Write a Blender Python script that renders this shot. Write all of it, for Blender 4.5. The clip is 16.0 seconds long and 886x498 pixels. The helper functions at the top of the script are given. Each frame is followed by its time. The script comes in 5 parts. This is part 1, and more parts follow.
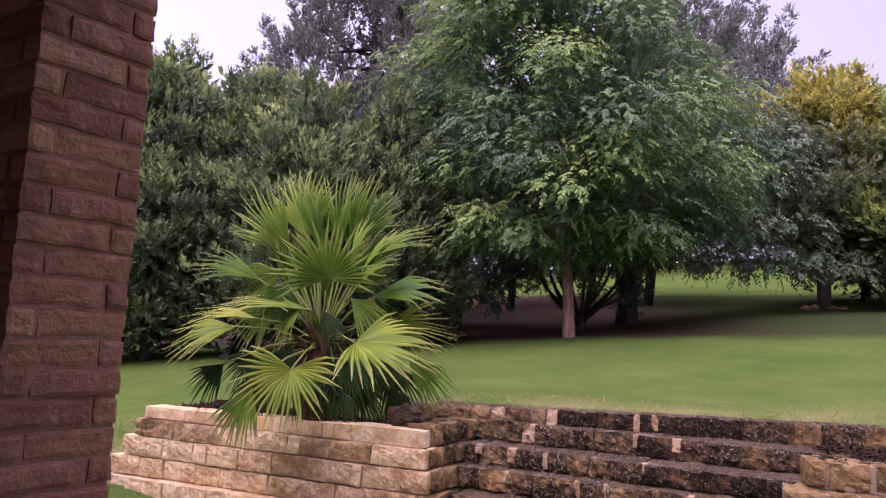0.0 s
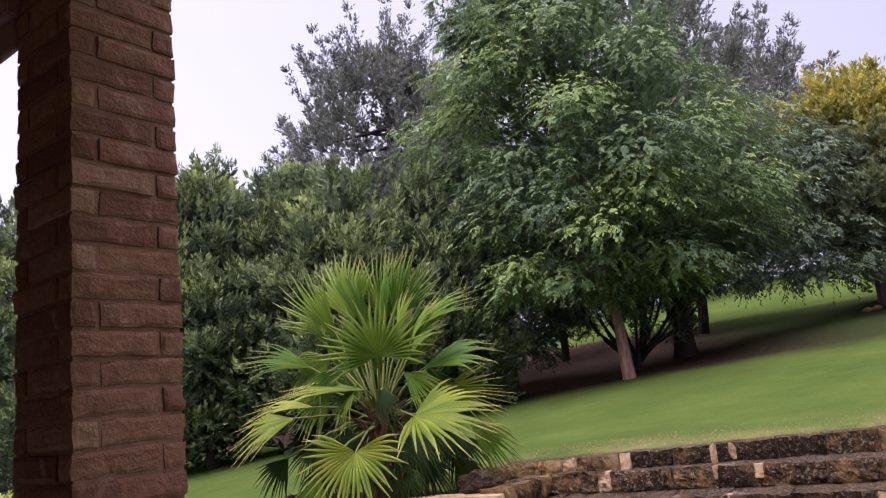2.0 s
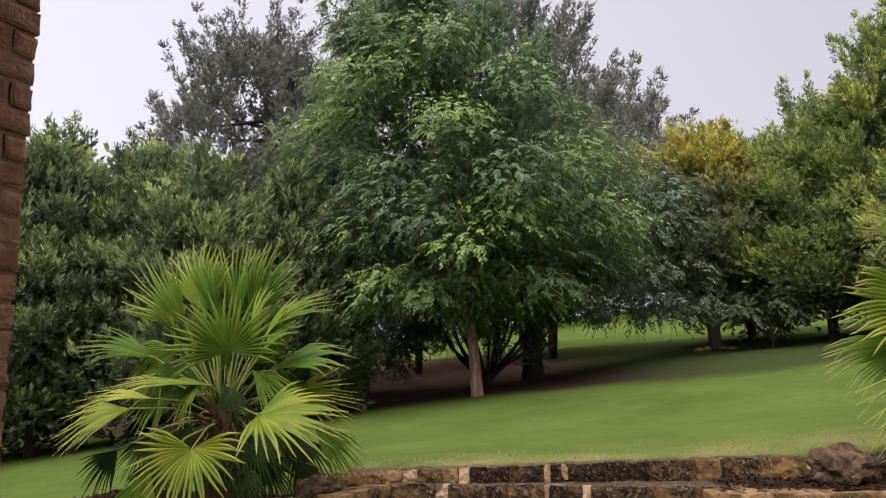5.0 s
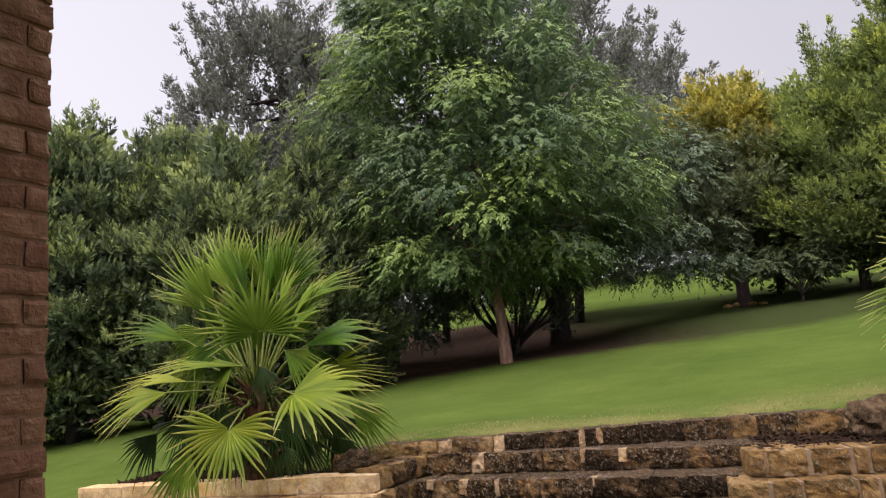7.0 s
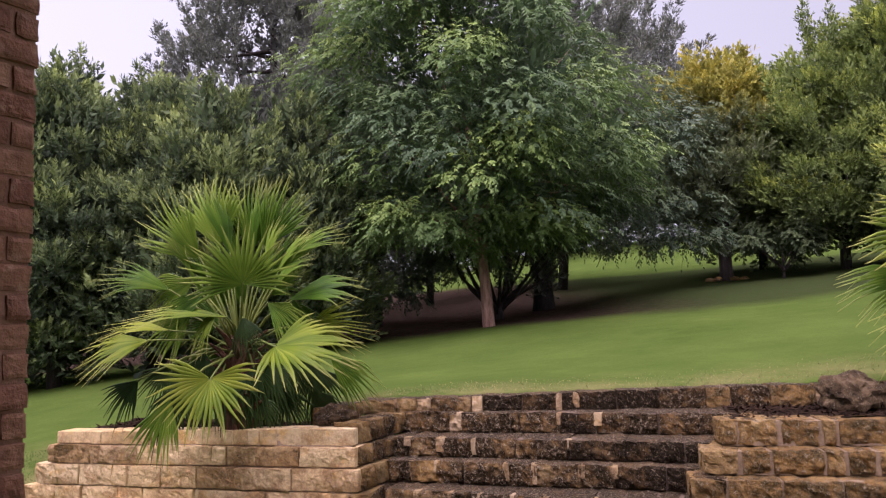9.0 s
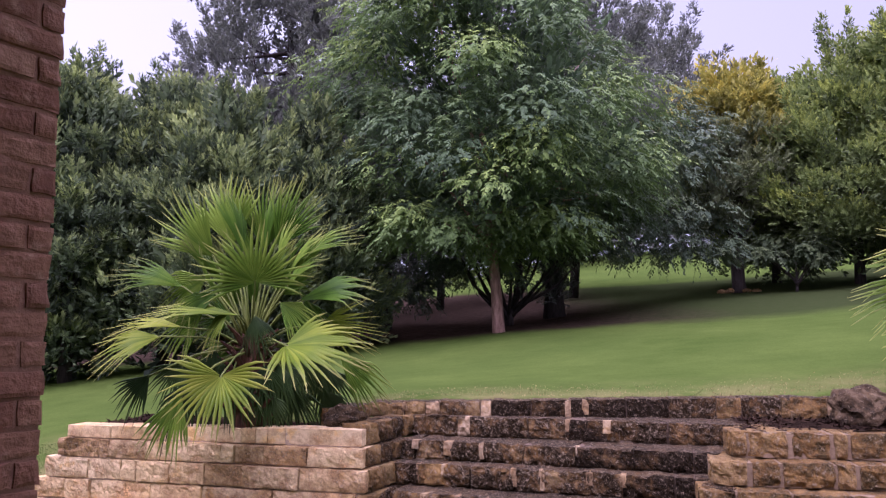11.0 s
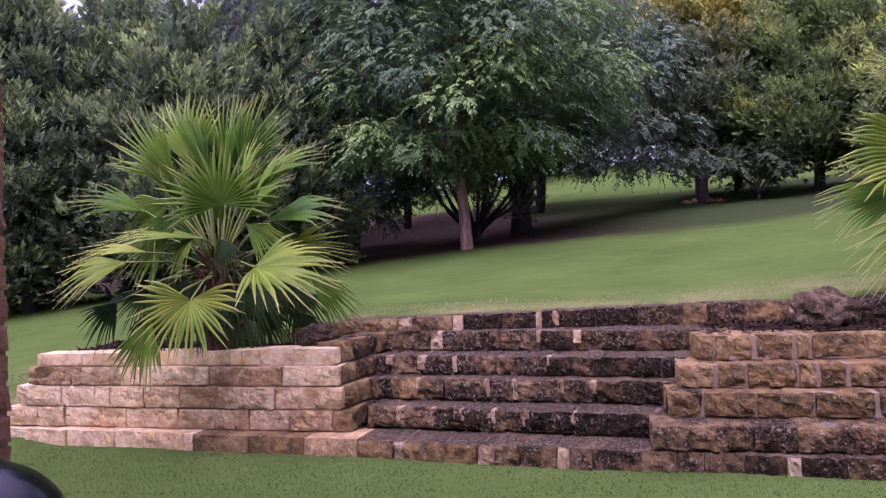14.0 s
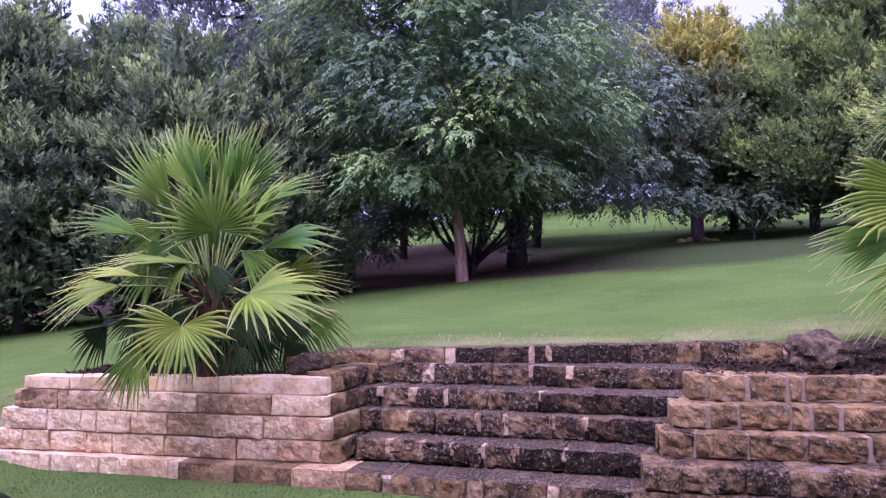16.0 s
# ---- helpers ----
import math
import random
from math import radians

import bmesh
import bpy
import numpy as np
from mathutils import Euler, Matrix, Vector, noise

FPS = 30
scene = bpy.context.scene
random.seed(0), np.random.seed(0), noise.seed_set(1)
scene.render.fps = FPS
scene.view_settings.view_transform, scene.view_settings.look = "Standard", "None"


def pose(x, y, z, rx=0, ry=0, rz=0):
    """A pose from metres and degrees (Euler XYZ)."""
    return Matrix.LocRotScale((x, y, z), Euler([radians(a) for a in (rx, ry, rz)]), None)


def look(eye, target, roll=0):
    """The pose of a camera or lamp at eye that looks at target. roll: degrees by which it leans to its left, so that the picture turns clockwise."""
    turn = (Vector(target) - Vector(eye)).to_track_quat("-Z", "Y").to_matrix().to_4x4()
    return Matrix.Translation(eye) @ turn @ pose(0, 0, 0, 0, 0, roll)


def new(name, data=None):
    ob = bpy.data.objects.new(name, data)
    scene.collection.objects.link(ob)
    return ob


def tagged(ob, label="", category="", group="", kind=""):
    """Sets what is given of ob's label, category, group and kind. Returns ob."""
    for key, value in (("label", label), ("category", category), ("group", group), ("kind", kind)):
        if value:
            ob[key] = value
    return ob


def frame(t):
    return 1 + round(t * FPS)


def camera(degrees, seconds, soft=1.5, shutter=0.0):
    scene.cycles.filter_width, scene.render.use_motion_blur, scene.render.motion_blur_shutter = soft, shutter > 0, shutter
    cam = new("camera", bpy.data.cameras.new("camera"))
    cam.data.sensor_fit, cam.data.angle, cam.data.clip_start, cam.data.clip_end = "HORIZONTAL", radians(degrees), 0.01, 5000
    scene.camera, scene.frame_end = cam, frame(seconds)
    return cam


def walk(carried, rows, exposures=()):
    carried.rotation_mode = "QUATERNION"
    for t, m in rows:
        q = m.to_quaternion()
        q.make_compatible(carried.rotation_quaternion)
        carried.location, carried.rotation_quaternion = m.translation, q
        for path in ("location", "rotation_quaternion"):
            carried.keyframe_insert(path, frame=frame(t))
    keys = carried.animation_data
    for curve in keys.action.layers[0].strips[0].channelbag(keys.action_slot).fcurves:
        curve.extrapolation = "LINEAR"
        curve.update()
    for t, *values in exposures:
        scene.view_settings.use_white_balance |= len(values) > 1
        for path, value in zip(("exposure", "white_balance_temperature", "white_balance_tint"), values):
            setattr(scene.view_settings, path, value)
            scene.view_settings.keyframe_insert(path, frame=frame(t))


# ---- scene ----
cam = camera(60.0, 16.0, soft=1.25)
EXPOSURES = [(0.0, 1.12, 5700, 66), (1.0, 1.1, 5560, 55), (2.0, 1.05, 5780, 47), (3.5, 0.98, 6060, 36), (7.0, 0.92, 6320, 33), (9.0, 0.98, 5960, 48), (12.5, 1.12, 5260, 69), (13.9, 1.13, 5270, 73), (14.5, 1.36, 4960, 74), (16.0, 1.44, 4880, 76)]
PATH = [
    (0.0, (-0.014, 0.016, 1.668), (-1.104, 9.898, 2.751), 3.25),
    (0.2, (-0.020, 0.019, 1.664), (-1.510, 9.855, 2.680), 4.98),
    (0.5, (-0.028, 0.024, 1.658), (-2.029, 9.590, 3.776), -2.25),
    (0.8, (-0.008, 0.003, 1.644), (-1.766, 9.674, 3.480), -0.33),
    (1.0, (0.006, -0.011, 1.635), (-1.521, 9.642, 3.751), -1.92),
    (1.2, (0.011, -0.016, 1.636), (-1.299, 9.700, 3.605), -1.69),
    (1.5, (0.019, -0.023, 1.638), (-1.323, 9.746, 3.299), -3.05),
    (1.8, (0.014, -0.015, 1.633), (-1.501, 9.712, 3.391), -6.51),
    (2.0, (0.011, -0.010, 1.630), (-1.562, 9.672, 3.576), -5.78),
    (2.2, (0.010, -0.006, 1.634), (-1.217, 9.753, 3.439), -2.30),
    (2.5, (0.008, -0.001, 1.641), (-1.018, 9.801, 3.333), -1.77),
    (2.8, (-0.007, 0.006, 1.681), (-0.317, 9.734, 3.976), -3.76),
    (3.0, (-0.017, 0.010, 1.707), (-0.271, 9.760, 3.914), -4.03),
    (3.2, (-0.014, 0.010, 1.704), (-0.285, 9.737, 4.009), -3.04),
    (3.5, (-0.009, 0.009, 1.699), (0.066, 9.676, 4.257), -0.77),
    (3.8, (-0.007, -0.011, 1.663), (-0.014, 9.708, 4.018), -0.43),
    (4.0, (-0.006, -0.025, 1.639), (0.102, 9.691, 4.002), -1.23),
    (4.2, (-0.002, -0.024, 1.634), (0.177, 9.713, 3.904), -1.00),
    (6.3, (0.034, -0.026, 1.593), (0.398, 9.814, 3.337), -3.35),
    (6.5, (-0.001, -0.017, 1.621), (0.484, 9.829, 3.304), -3.93),
    (7.0, (-0.002, 0.002, 1.642), (-0.151, 9.877, 3.211), -3.90),
    (7.5, (0.003, 0.002, 1.632), (-0.149, 9.905, 3.014), -3.18),
    (8.0, (-0.003, 0.002, 1.615), (0.064, 9.899, 3.049), -2.22),
    (8.5, (0.001, -0.002, 1.614), (0.005, 9.914, 2.904), -2.04),
    (9.0, (0.000, -0.008, 1.621), (0.001, 9.934, 2.700), -1.51),
    (9.5, (-0.008, -0.018, 1.631), (-0.177, 9.922, 2.709), -1.17),
    (9.7, (-0.003, -0.018, 1.632), (-0.156, 9.908, 2.837), -1.07),
    (11.8, (-0.019, 0.007, 1.588), (-0.159, 9.958, 2.572), 0.37),
    (12.0, (-0.014, 0.017, 1.589), (-0.038, 9.975, 2.513), 0.18),
    (12.3, (-0.026, 0.022, 1.585), (0.229, 9.965, 2.616), 1.87),
    (12.5, (-0.034, 0.025, 1.582), (0.533, 9.954, 2.620), 1.85),
    (12.8, (-0.035, 0.026, 1.575), (0.171, 9.994, 2.343), 0.36),
    (13.0, (-0.036, 0.027, 1.571), (0.178, 10.000, 2.273), 0.35),
    (13.3, (-0.048, 0.029, 1.564), (0.420, 9.991, 2.296), -0.19),
    (13.5, (-0.056, 0.030, 1.559), (0.363, 10.006, 2.107), -1.80),
    (13.8, (-0.046, 0.037, 1.572), (0.580, 10.006, 2.044), -1.55),
    (14.0, (-0.039, 0.042, 1.580), (0.239, 10.038, 1.675), -1.90),
    (14.2, (-0.033, 0.042, 1.587), (0.257, 10.037, 1.738), -2.57),
    (14.5, (-0.024, 0.043, 1.597), (0.186, 10.029, 2.094), -2.36),
    (14.8, (-0.040, 0.044, 1.599), (0.375, 10.020, 2.146), -0.29),
    (15.0, (-0.050, 0.045, 1.600), (-0.227, 10.035, 2.008), -0.32),
    (15.2, (-0.044, 0.044, 1.591), (-0.208, 10.007, 2.432), 1.04),
    (15.5, (-0.036, 0.043, 1.578), (-0.035, 10.003, 2.471), -0.01),
    (15.8, (-0.032, 0.047, 1.582), (-0.043, 10.029, 2.187), 0.55),
    (16.0, (-0.030, 0.049, 1.585), (0.311, 10.030, 2.089), -0.33),
]
walk(cam, [(t, look(eye, target, roll)) for t, eye, target, roll in PATH], exposures=EXPOSURES)

# ---- light ----
world = bpy.data.worlds.new("overcast_sky")
scene.world = world
world.use_nodes = True
wn, wl = world.node_tree.nodes, world.node_tree.links
sky = wn.new("ShaderNodeTexSky")
sky.sky_type, sky.sun_disc = "NISHITA", False
sky.sun_elevation, sky.sun_rotation = radians(48), radians(201)
sky.dust_density, sky.air_density, sky.ozone_density = 4.0, 1.0, 1.0
grey = wn.new("ShaderNodeHueSaturation")
grey.inputs["Saturation"].default_value = 0.16
wl.new(sky.outputs[0], grey.inputs["Color"])
cloud = wn.new("ShaderNodeMix")
cloud.data_type = "RGBA"
cloud.inputs[0].default_value = 0.84
wl.new(grey.outputs[0], cloud.inputs[6])
cloud.inputs[7].default_value = (4.1, 4.19, 4.12, 1)
# an overcast sky: the zenith about three times as bright as the horizon
up = wn.new("ShaderNodeSeparateXYZ")
wl.new(wn.new("ShaderNodeTexCoord").outputs["Generated"], up.inputs[0])
rise = wn.new("ShaderNodeMapRange")
rise.inputs["From Min"].default_value, rise.inputs["From Max"].default_value = 0.58, 0.97
rise.inputs["To Min"].default_value, rise.inputs["To Max"].default_value = 1.0, 5.5
wl.new(up.outputs["Z"], rise.inputs["Value"])
dome = wn.new("ShaderNodeVectorMath")
dome.operation = "SCALE"
hue = wn.new("ShaderNodeValToRGB")
hue.color_ramp.elements[0].position, hue.color_ramp.elements[0].color = 0.45, (0.935, 1.0, 0.965, 1)
hue.color_ramp.elements[1].position, hue.color_ramp.elements[1].color = 0.85, (1.0, 0.975, 0.985, 1)
wl.new(up.outputs["Z"], hue.inputs[0])
haze = wn.new("ShaderNodeMix")
haze.data_type, haze.blend_type = "RGBA", "MULTIPLY"
haze.inputs[0].default_value = 1.0
wl.new(cloud.outputs[2], haze.inputs[6])
wl.new(hue.outputs[0], haze.inputs[7])
wl.new(haze.outputs[2], dome.inputs[0])
# the cloud is thinner, and brighter, towards the west
side = wn.new("ShaderNodeMapRange")
side.inputs["From Min"].default_value, side.inputs["From Max"].default_value = -0.5, 0.6
side.inputs["To Min"].default_value, side.inputs["To Max"].default_value = 1.12, 0.76
wl.new(up.outputs["X"], side.inputs["Value"])
spread = wn.new("ShaderNodeMath")
spread.operation = "MULTIPLY"
wl.new(rise.outputs[0], spread.inputs[0])
wl.new(side.outputs[0], spread.inputs[1])
wl.new(spread.outputs[0], dome.inputs["Scale"])
wl.new(dome.outputs[0], wn["Background"].inputs["Color"])
wn["Background"].inputs["Strength"].default_value = 0.11
SUN_DIR = Vector((-0.24, -0.62, 0.75))
sun = new("sun", bpy.data.lights.new("sun", "SUN"))
sun.data.energy, sun.data.angle, sun.data.color = 1.5, radians(50), (1.0, 0.96, 0.9)
sun.matrix_world = look(SUN_DIR * 40, (0, 0, 0))


# ---- material helpers ----
def mat(name, rough=0.7, spec=0.35):
    m = bpy.data.materials.new(name)
    m.use_nodes = True
    b = m.node_tree.nodes["Principled BSDF"]
    b.inputs["Roughness"].default_value = rough
    b.inputs["Specular IOR Level"].default_value = spec
    return m, m.node_tree.nodes, m.node_tree.links, b


def noise_tex(n, l, scale, detail=4.0, rough=0.6, coord="Object", vec=None, stretch=None):
    t = n.new("ShaderNodeTexNoise")
    t.inputs["Scale"].default_value, t.inputs["Detail"].default_value = scale, detail
    t.inputs["Roughness"].default_value = rough
    if vec is None:
        vec = n.new("ShaderNodeTexCoord").outputs[coord]
    if stretch:
        mp = n.new("ShaderNodeMapping")
        mp.inputs["Scale"].default_value = stretch
        l.new(vec, mp.inputs["Vector"])
        vec = mp.outputs[0]
    l.new(vec, t.inputs["Vector"])
    return t.outputs["Fac"]


def ramp(n, l, fac, stops):
    r = n.new("ShaderNodeValToRGB")
    e = r.color_ramp.elements
    while len(e) < len(stops):
        e.new(0.5)
    for k, (p, c) in zip(e, stops):
        k.position, k.color = p, (*c, 1)
    l.new(fac, r.inputs[0])
    return r.outputs["Color"]


def mix(n, l, fac, a, b, mode="MIX"):
    x = n.new("ShaderNodeMix")
    x.data_type, x.blend_type = "RGBA", mode
    for s, v in ((0, fac), (6, a), (7, b)):
        if isinstance(v, (int, float)):
            x.inputs[s].default_value = v
        elif isinstance(v, tuple):
            x.inputs[s].default_value = (*v, 1)
        else:
            l.new(v, x.inputs[s])
    return x.outputs[2]


def math_node(n, l, op, a, b=0.0, clamp=False):
    x = n.new("ShaderNodeMath")
    x.operation, x.use_clamp = op, clamp
    for s, v in ((0, a), (1, b)):
        if isinstance(v, (int, float)):
            x.inputs[s].default_value = v
        else:
            l.new(v, x.inputs[s])
    return x.outputs[0]


def bump(n, l, b, height, strength=0.5, dist=0.01):
    k = n.new("ShaderNodeBump")
    k.inputs["Strength"].default_value, k.inputs["Distance"].default_value = strength, dist
    l.new(height, k.inputs["Height"])
    l.new(k.outputs[0], b.inputs["Normal"])


def leaf_mat(name, dark, mid, light, light_share=0.5, patch=0.45, rough=0.5, trans=0.25, per_w=0.4, obj_w=0.0, tips=None):
    """Leaf colours that vary leaf by leaf and bough by bough."""
    m, n, l, b = mat(name, rough, 0.16)
    g = n.new("ShaderNodeNewGeometry")
    pos = g.outputs["Position"]
    per = g.outputs["Random Per Island"]
    big = noise_tex(n, l, patch, 3, 0.6, vec=pos)
    k = math_node(n, l, "ADD", math_node(n, l, "MULTIPLY", per, per_w), math_node(n, l, "MULTIPLY", big, 1.05))
    if obj_w:
        k = math_node(n, l, "ADD", k, math_node(n, l, "MULTIPLY", n.new("ShaderNodeObjectInfo").outputs["Random"], obj_w))
    col = ramp(n, l, k, [(0.42, dark), (0.72, mid), (1.2 - 0.4 * light_share, light)])
    if tips:                                           # dry ends of the leaf fingers
        at = n.new("ShaderNodeAttribute")
        at.attribute_name = "tip"
        col = mix(n, l, math_node(n, l, "MULTIPLY", at.outputs["Fac"], 0.7), col, tips)
    l.new(col, b.inputs["Base Color"])
    if trans:
        tr = n.new("ShaderNodeBsdfTranslucent")
        l.new(col, tr.inputs["Color"])
        ms = n.new("ShaderNodeMixShader")
        ms.inputs[0].default_value = trans
        l.new(b.outputs[0], ms.inputs[1])
        l.new(tr.outputs[0], ms.inputs[2])
        l.new(ms.outputs[0], n["Material Output"].inputs["Surface"])
    return m


def bough_mat(name, dark, mid, light, rough=0.5, trans=0.32, tint=None):
    """Tree leaves: each bough has a tone of its own; its young ends, and tops painted as skylit, are lighter."""
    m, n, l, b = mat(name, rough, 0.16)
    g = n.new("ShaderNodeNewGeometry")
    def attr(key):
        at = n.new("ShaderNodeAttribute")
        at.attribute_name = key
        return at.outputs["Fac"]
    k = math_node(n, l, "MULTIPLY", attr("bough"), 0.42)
    k = math_node(n, l, "ADD", k, math_node(n, l, "MULTIPLY", attr("young_lit"), 0.5))
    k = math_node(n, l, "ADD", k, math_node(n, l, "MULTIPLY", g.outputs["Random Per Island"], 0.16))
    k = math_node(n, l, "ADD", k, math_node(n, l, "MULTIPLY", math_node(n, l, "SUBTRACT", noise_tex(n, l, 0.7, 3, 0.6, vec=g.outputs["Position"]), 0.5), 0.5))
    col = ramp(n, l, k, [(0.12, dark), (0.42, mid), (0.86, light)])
    if tint:
        fac, other = tint(n, l, g.outputs["Position"])
        col = mix(n, l, fac, col, mix(n, l, 0.5, other, mix(n, l, k, (0.25, 0.25, 0.25), (1.6, 1.6, 1.6)), "MULTIPLY"))
    l.new(col, b.inputs["Base Color"])
    tr = n.new("ShaderNodeBsdfTranslucent")
    l.new(col, tr.inputs["Color"])
    ms = n.new("ShaderNodeMixShader")
    ms.inputs[0].default_value = trans
    l.new(b.outputs[0], ms.inputs[1])
    l.new(tr.outputs[0], ms.inputs[2])
    l.new(ms.outputs[0], n["Material Output"].inputs["Surface"])
    return m


def stone_mat(name, base, second, stain, stain_amount, rough=0.75, fleck=0.0, grain=0.55):
    """Limestone with chalky patches, ochre bands, dark algae, pale flecks and pits."""
    m, n, l, b = mat(name, rough, 0.05)
    base, second, stain = [(r * 0.985, g, bl * 0.81) for r, g, bl in (base, second, stain)]
    pos = n.new("ShaderNodeNewGeometry").outputs["Position"]
    rnd = n.new("ShaderNodeObjectInfo").outputs["Random"]
    c = ramp(n, l, noise_tex(n, l, 3.5, 5, 0.65, vec=pos), [(0.35, base), (0.65, second)])
    ochre = tuple(v * k for v, k in zip(second, (1.12, 0.9, 0.52)))
    c = mix(n, l, math_node(n, l, "MULTIPLY", rnd, 0.5), c, ochre)
    band = ramp(n, l, noise_tex(n, l, 6, 5, 0.7, vec=pos), [(0.54, (0, 0, 0)), (0.66, (0.8, 0.8, 0.8))])
    c = mix(n, l, band, c, ochre)
    fine = noise_tex(n, l, 55, 7, 0.75, vec=pos)
    c = mix(n, l, grain, c, ramp(n, l, fine, [(0.34, (0.45, 0.42, 0.4)), (0.6, (1.0, 1.0, 1.0))]), "MULTIPLY")
    blot = math_node(n, l, "ADD", math_node(n, l, "MULTIPLY", noise_tex(n, l, 4.5, 4, 0.65, vec=pos), 0.5), math_node(n, l, "MULTIPLY", noise_tex(n, l, 17, 8, 0.75, vec=pos), 0.5))
    blot = math_node(n, l, "ADD", blot, math_node(n, l, "MULTIPLY", math_node(n, l, "SUBTRACT", rnd, 0.5), 0.07))
    stain = ramp(n, l, fine, [(0.38, tuple(v * 0.5 for v in stain)), (0.64, tuple(v * 3.0 for v in stain))])
    lo = 0.66 - 0.3 * stain_amount
    rust = tuple(v * k for v, k in zip(second, (0.5, 0.4, 0.34)))
    c = mix(n, l, ramp(n, l, blot, [(lo - 0.09, (0, 0, 0)), (lo + 0.02, (0.8, 0.8, 0.8))]), c, rust)
    c = mix(n, l, ramp(n, l, blot, [(lo - 0.005, (0, 0, 0)), (lo + 0.085, (0.97, 0.97, 0.97))]), c, stain)
    if fleck:
        spots = noise_tex(n, l, 34, 8, 0.85, vec=pos)
        c = mix(n, l, ramp(n, l, spots, [(0.58 - 0.06 * fleck, (0, 0, 0)), (0.63 - 0.06 * fleck, (0.8, 0.8, 0.8))]), c, (0.34, 0.27, 0.17))
    l.new(c, b.inputs["Base Color"])
    l.new(ramp(n, l, blot, [(0.4, (rough,) * 3), (0.75, (rough - 0.2,) * 3)]), b.inputs["Roughness"])
    h = math_node(n, l, "ADD", math_node(n, l, "MULTIPLY", fine, 0.5), blot)
    bump(n, l, b, h, 1.0, 0.06 if grain > 0.5 else 0.03)
    return m


LEAF_PALM = leaf_mat("palm_leaf", (0.024, 0.066, 0.007), (0.066, 0.145, 0.012), (0.165, 0.255, 0.026), 0.5, 1.2, 0.36, 0.22, 0.2, 0.3, (0.36, 0.33, 0.1))
LEAF_PALM_OLD = leaf_mat("old_palm_leaf", (0.05, 0.1, 0.008), (0.125, 0.19, 0.014), (0.255, 0.305, 0.03), 0.5, 1.2, 0.34, 0.25, 0.25, 0.3, (0.42, 0.38, 0.12))
# darker green that stands in for shade under and inside the palm crown
LEAF_PALM_SHADED = leaf_mat("shaded_palm_leaf", (0.01, 0.023, 0.006), (0.02, 0.042, 0.01), (0.038, 0.066, 0.016), 0.5, 1.2, 0.5, 0.08, 0.2, 0.3)
for m_ in (LEAF_PALM, LEAF_PALM_SHADED, LEAF_PALM_OLD):
    m_.node_tree.nodes["Principled BSDF"].inputs["Specular IOR Level"].default_value = 0.1
# lighter copy of the pecan leaf, for boughs painted as lit from above
LEAF_LIGHT = bough_mat("skylit_pecan_leaf", (0.08, 0.13, 0.05), (0.145, 0.23, 0.068), (0.3, 0.4, 0.09))
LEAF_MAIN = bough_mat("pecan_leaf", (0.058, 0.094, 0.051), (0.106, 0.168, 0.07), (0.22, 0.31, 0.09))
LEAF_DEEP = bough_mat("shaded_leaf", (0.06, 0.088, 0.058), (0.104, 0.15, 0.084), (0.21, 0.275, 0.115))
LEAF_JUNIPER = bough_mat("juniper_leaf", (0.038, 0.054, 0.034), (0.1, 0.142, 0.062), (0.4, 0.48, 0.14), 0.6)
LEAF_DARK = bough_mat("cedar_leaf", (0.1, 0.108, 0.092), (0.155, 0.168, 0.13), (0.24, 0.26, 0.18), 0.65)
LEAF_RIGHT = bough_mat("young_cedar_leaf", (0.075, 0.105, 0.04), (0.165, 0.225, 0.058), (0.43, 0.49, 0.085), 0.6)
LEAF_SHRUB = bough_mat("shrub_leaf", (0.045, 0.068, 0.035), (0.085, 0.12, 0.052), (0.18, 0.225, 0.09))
# distance haze is put into these pale, greyed leaf colours
LEAF_FAR = bough_mat("hazed_far_leaf", (0.13, 0.14, 0.12), (0.19, 0.205, 0.17), (0.25, 0.265, 0.21), 0.7, 0.2)


def yellow_top(n, l, pos):
    z = n.new("ShaderNodeSeparateXYZ")
    l.new(pos, z.inputs[0])
    k = math_node(n, l, "ADD", z.outputs["Z"], math_node(n, l, "MULTIPLY", noise_tex(n, l, 0.7, 3, vec=pos), 3.6))
    k = math_node(n, l, "MULTIPLY", math_node(n, l, "SUBTRACT", k, 9.15), 0.8, True)
    return k, ramp(n, l, noise_tex(n, l, 1.7, 4, 0.7, vec=pos), [(0.32, (0.13, 0.14, 0.045)), (0.5, (0.36, 0.34, 0.06)), (0.68, (0.58, 0.48, 0.06))])


LEAF_YELLOW = bough_mat("turning_oak_leaf", (0.086, 0.105, 0.053), (0.146, 0.176, 0.074), (0.25, 0.29, 0.092), tint=yellow_top)


def bark_mat(name, a, b2):
    m, n, l, b = mat(name, 0.85, 0.2)
    f = noise_tex(n, l, 14, 6, 0.7, stretch=(1, 1, 0.22))
    l.new(ramp(n, l, f, [(0.35, a), (0.68, b2)]), b.inputs["Base Color"])
    bump(n, l, b, f, 0.9, 0.03)
    return m


BARK = bark_mat("pecan_bark", (0.12, 0.065, 0.045), (0.36, 0.22, 0.16))
BARK_DARK = bark_mat("dark_bark", (0.018, 0.014, 0.012), (0.06, 0.047, 0.04))
PALM_TRUNK = bark_mat("palm_fibre", (0.03, 0.014, 0.008), (0.14, 0.06, 0.03))
STONE_CLEAN = stone_mat("pale_limestone", (0.79, 0.63, 0.45), (0.71, 0.54, 0.36), (0.4, 0.25, 0.13), 0.34, grain=0.3)
STONE_MID = stone_mat("weathered_limestone", (0.7, 0.54, 0.37), (0.56, 0.4, 0.245), (0.15, 0.09, 0.047), 0.5, fleck=0.6, grain=0.4)
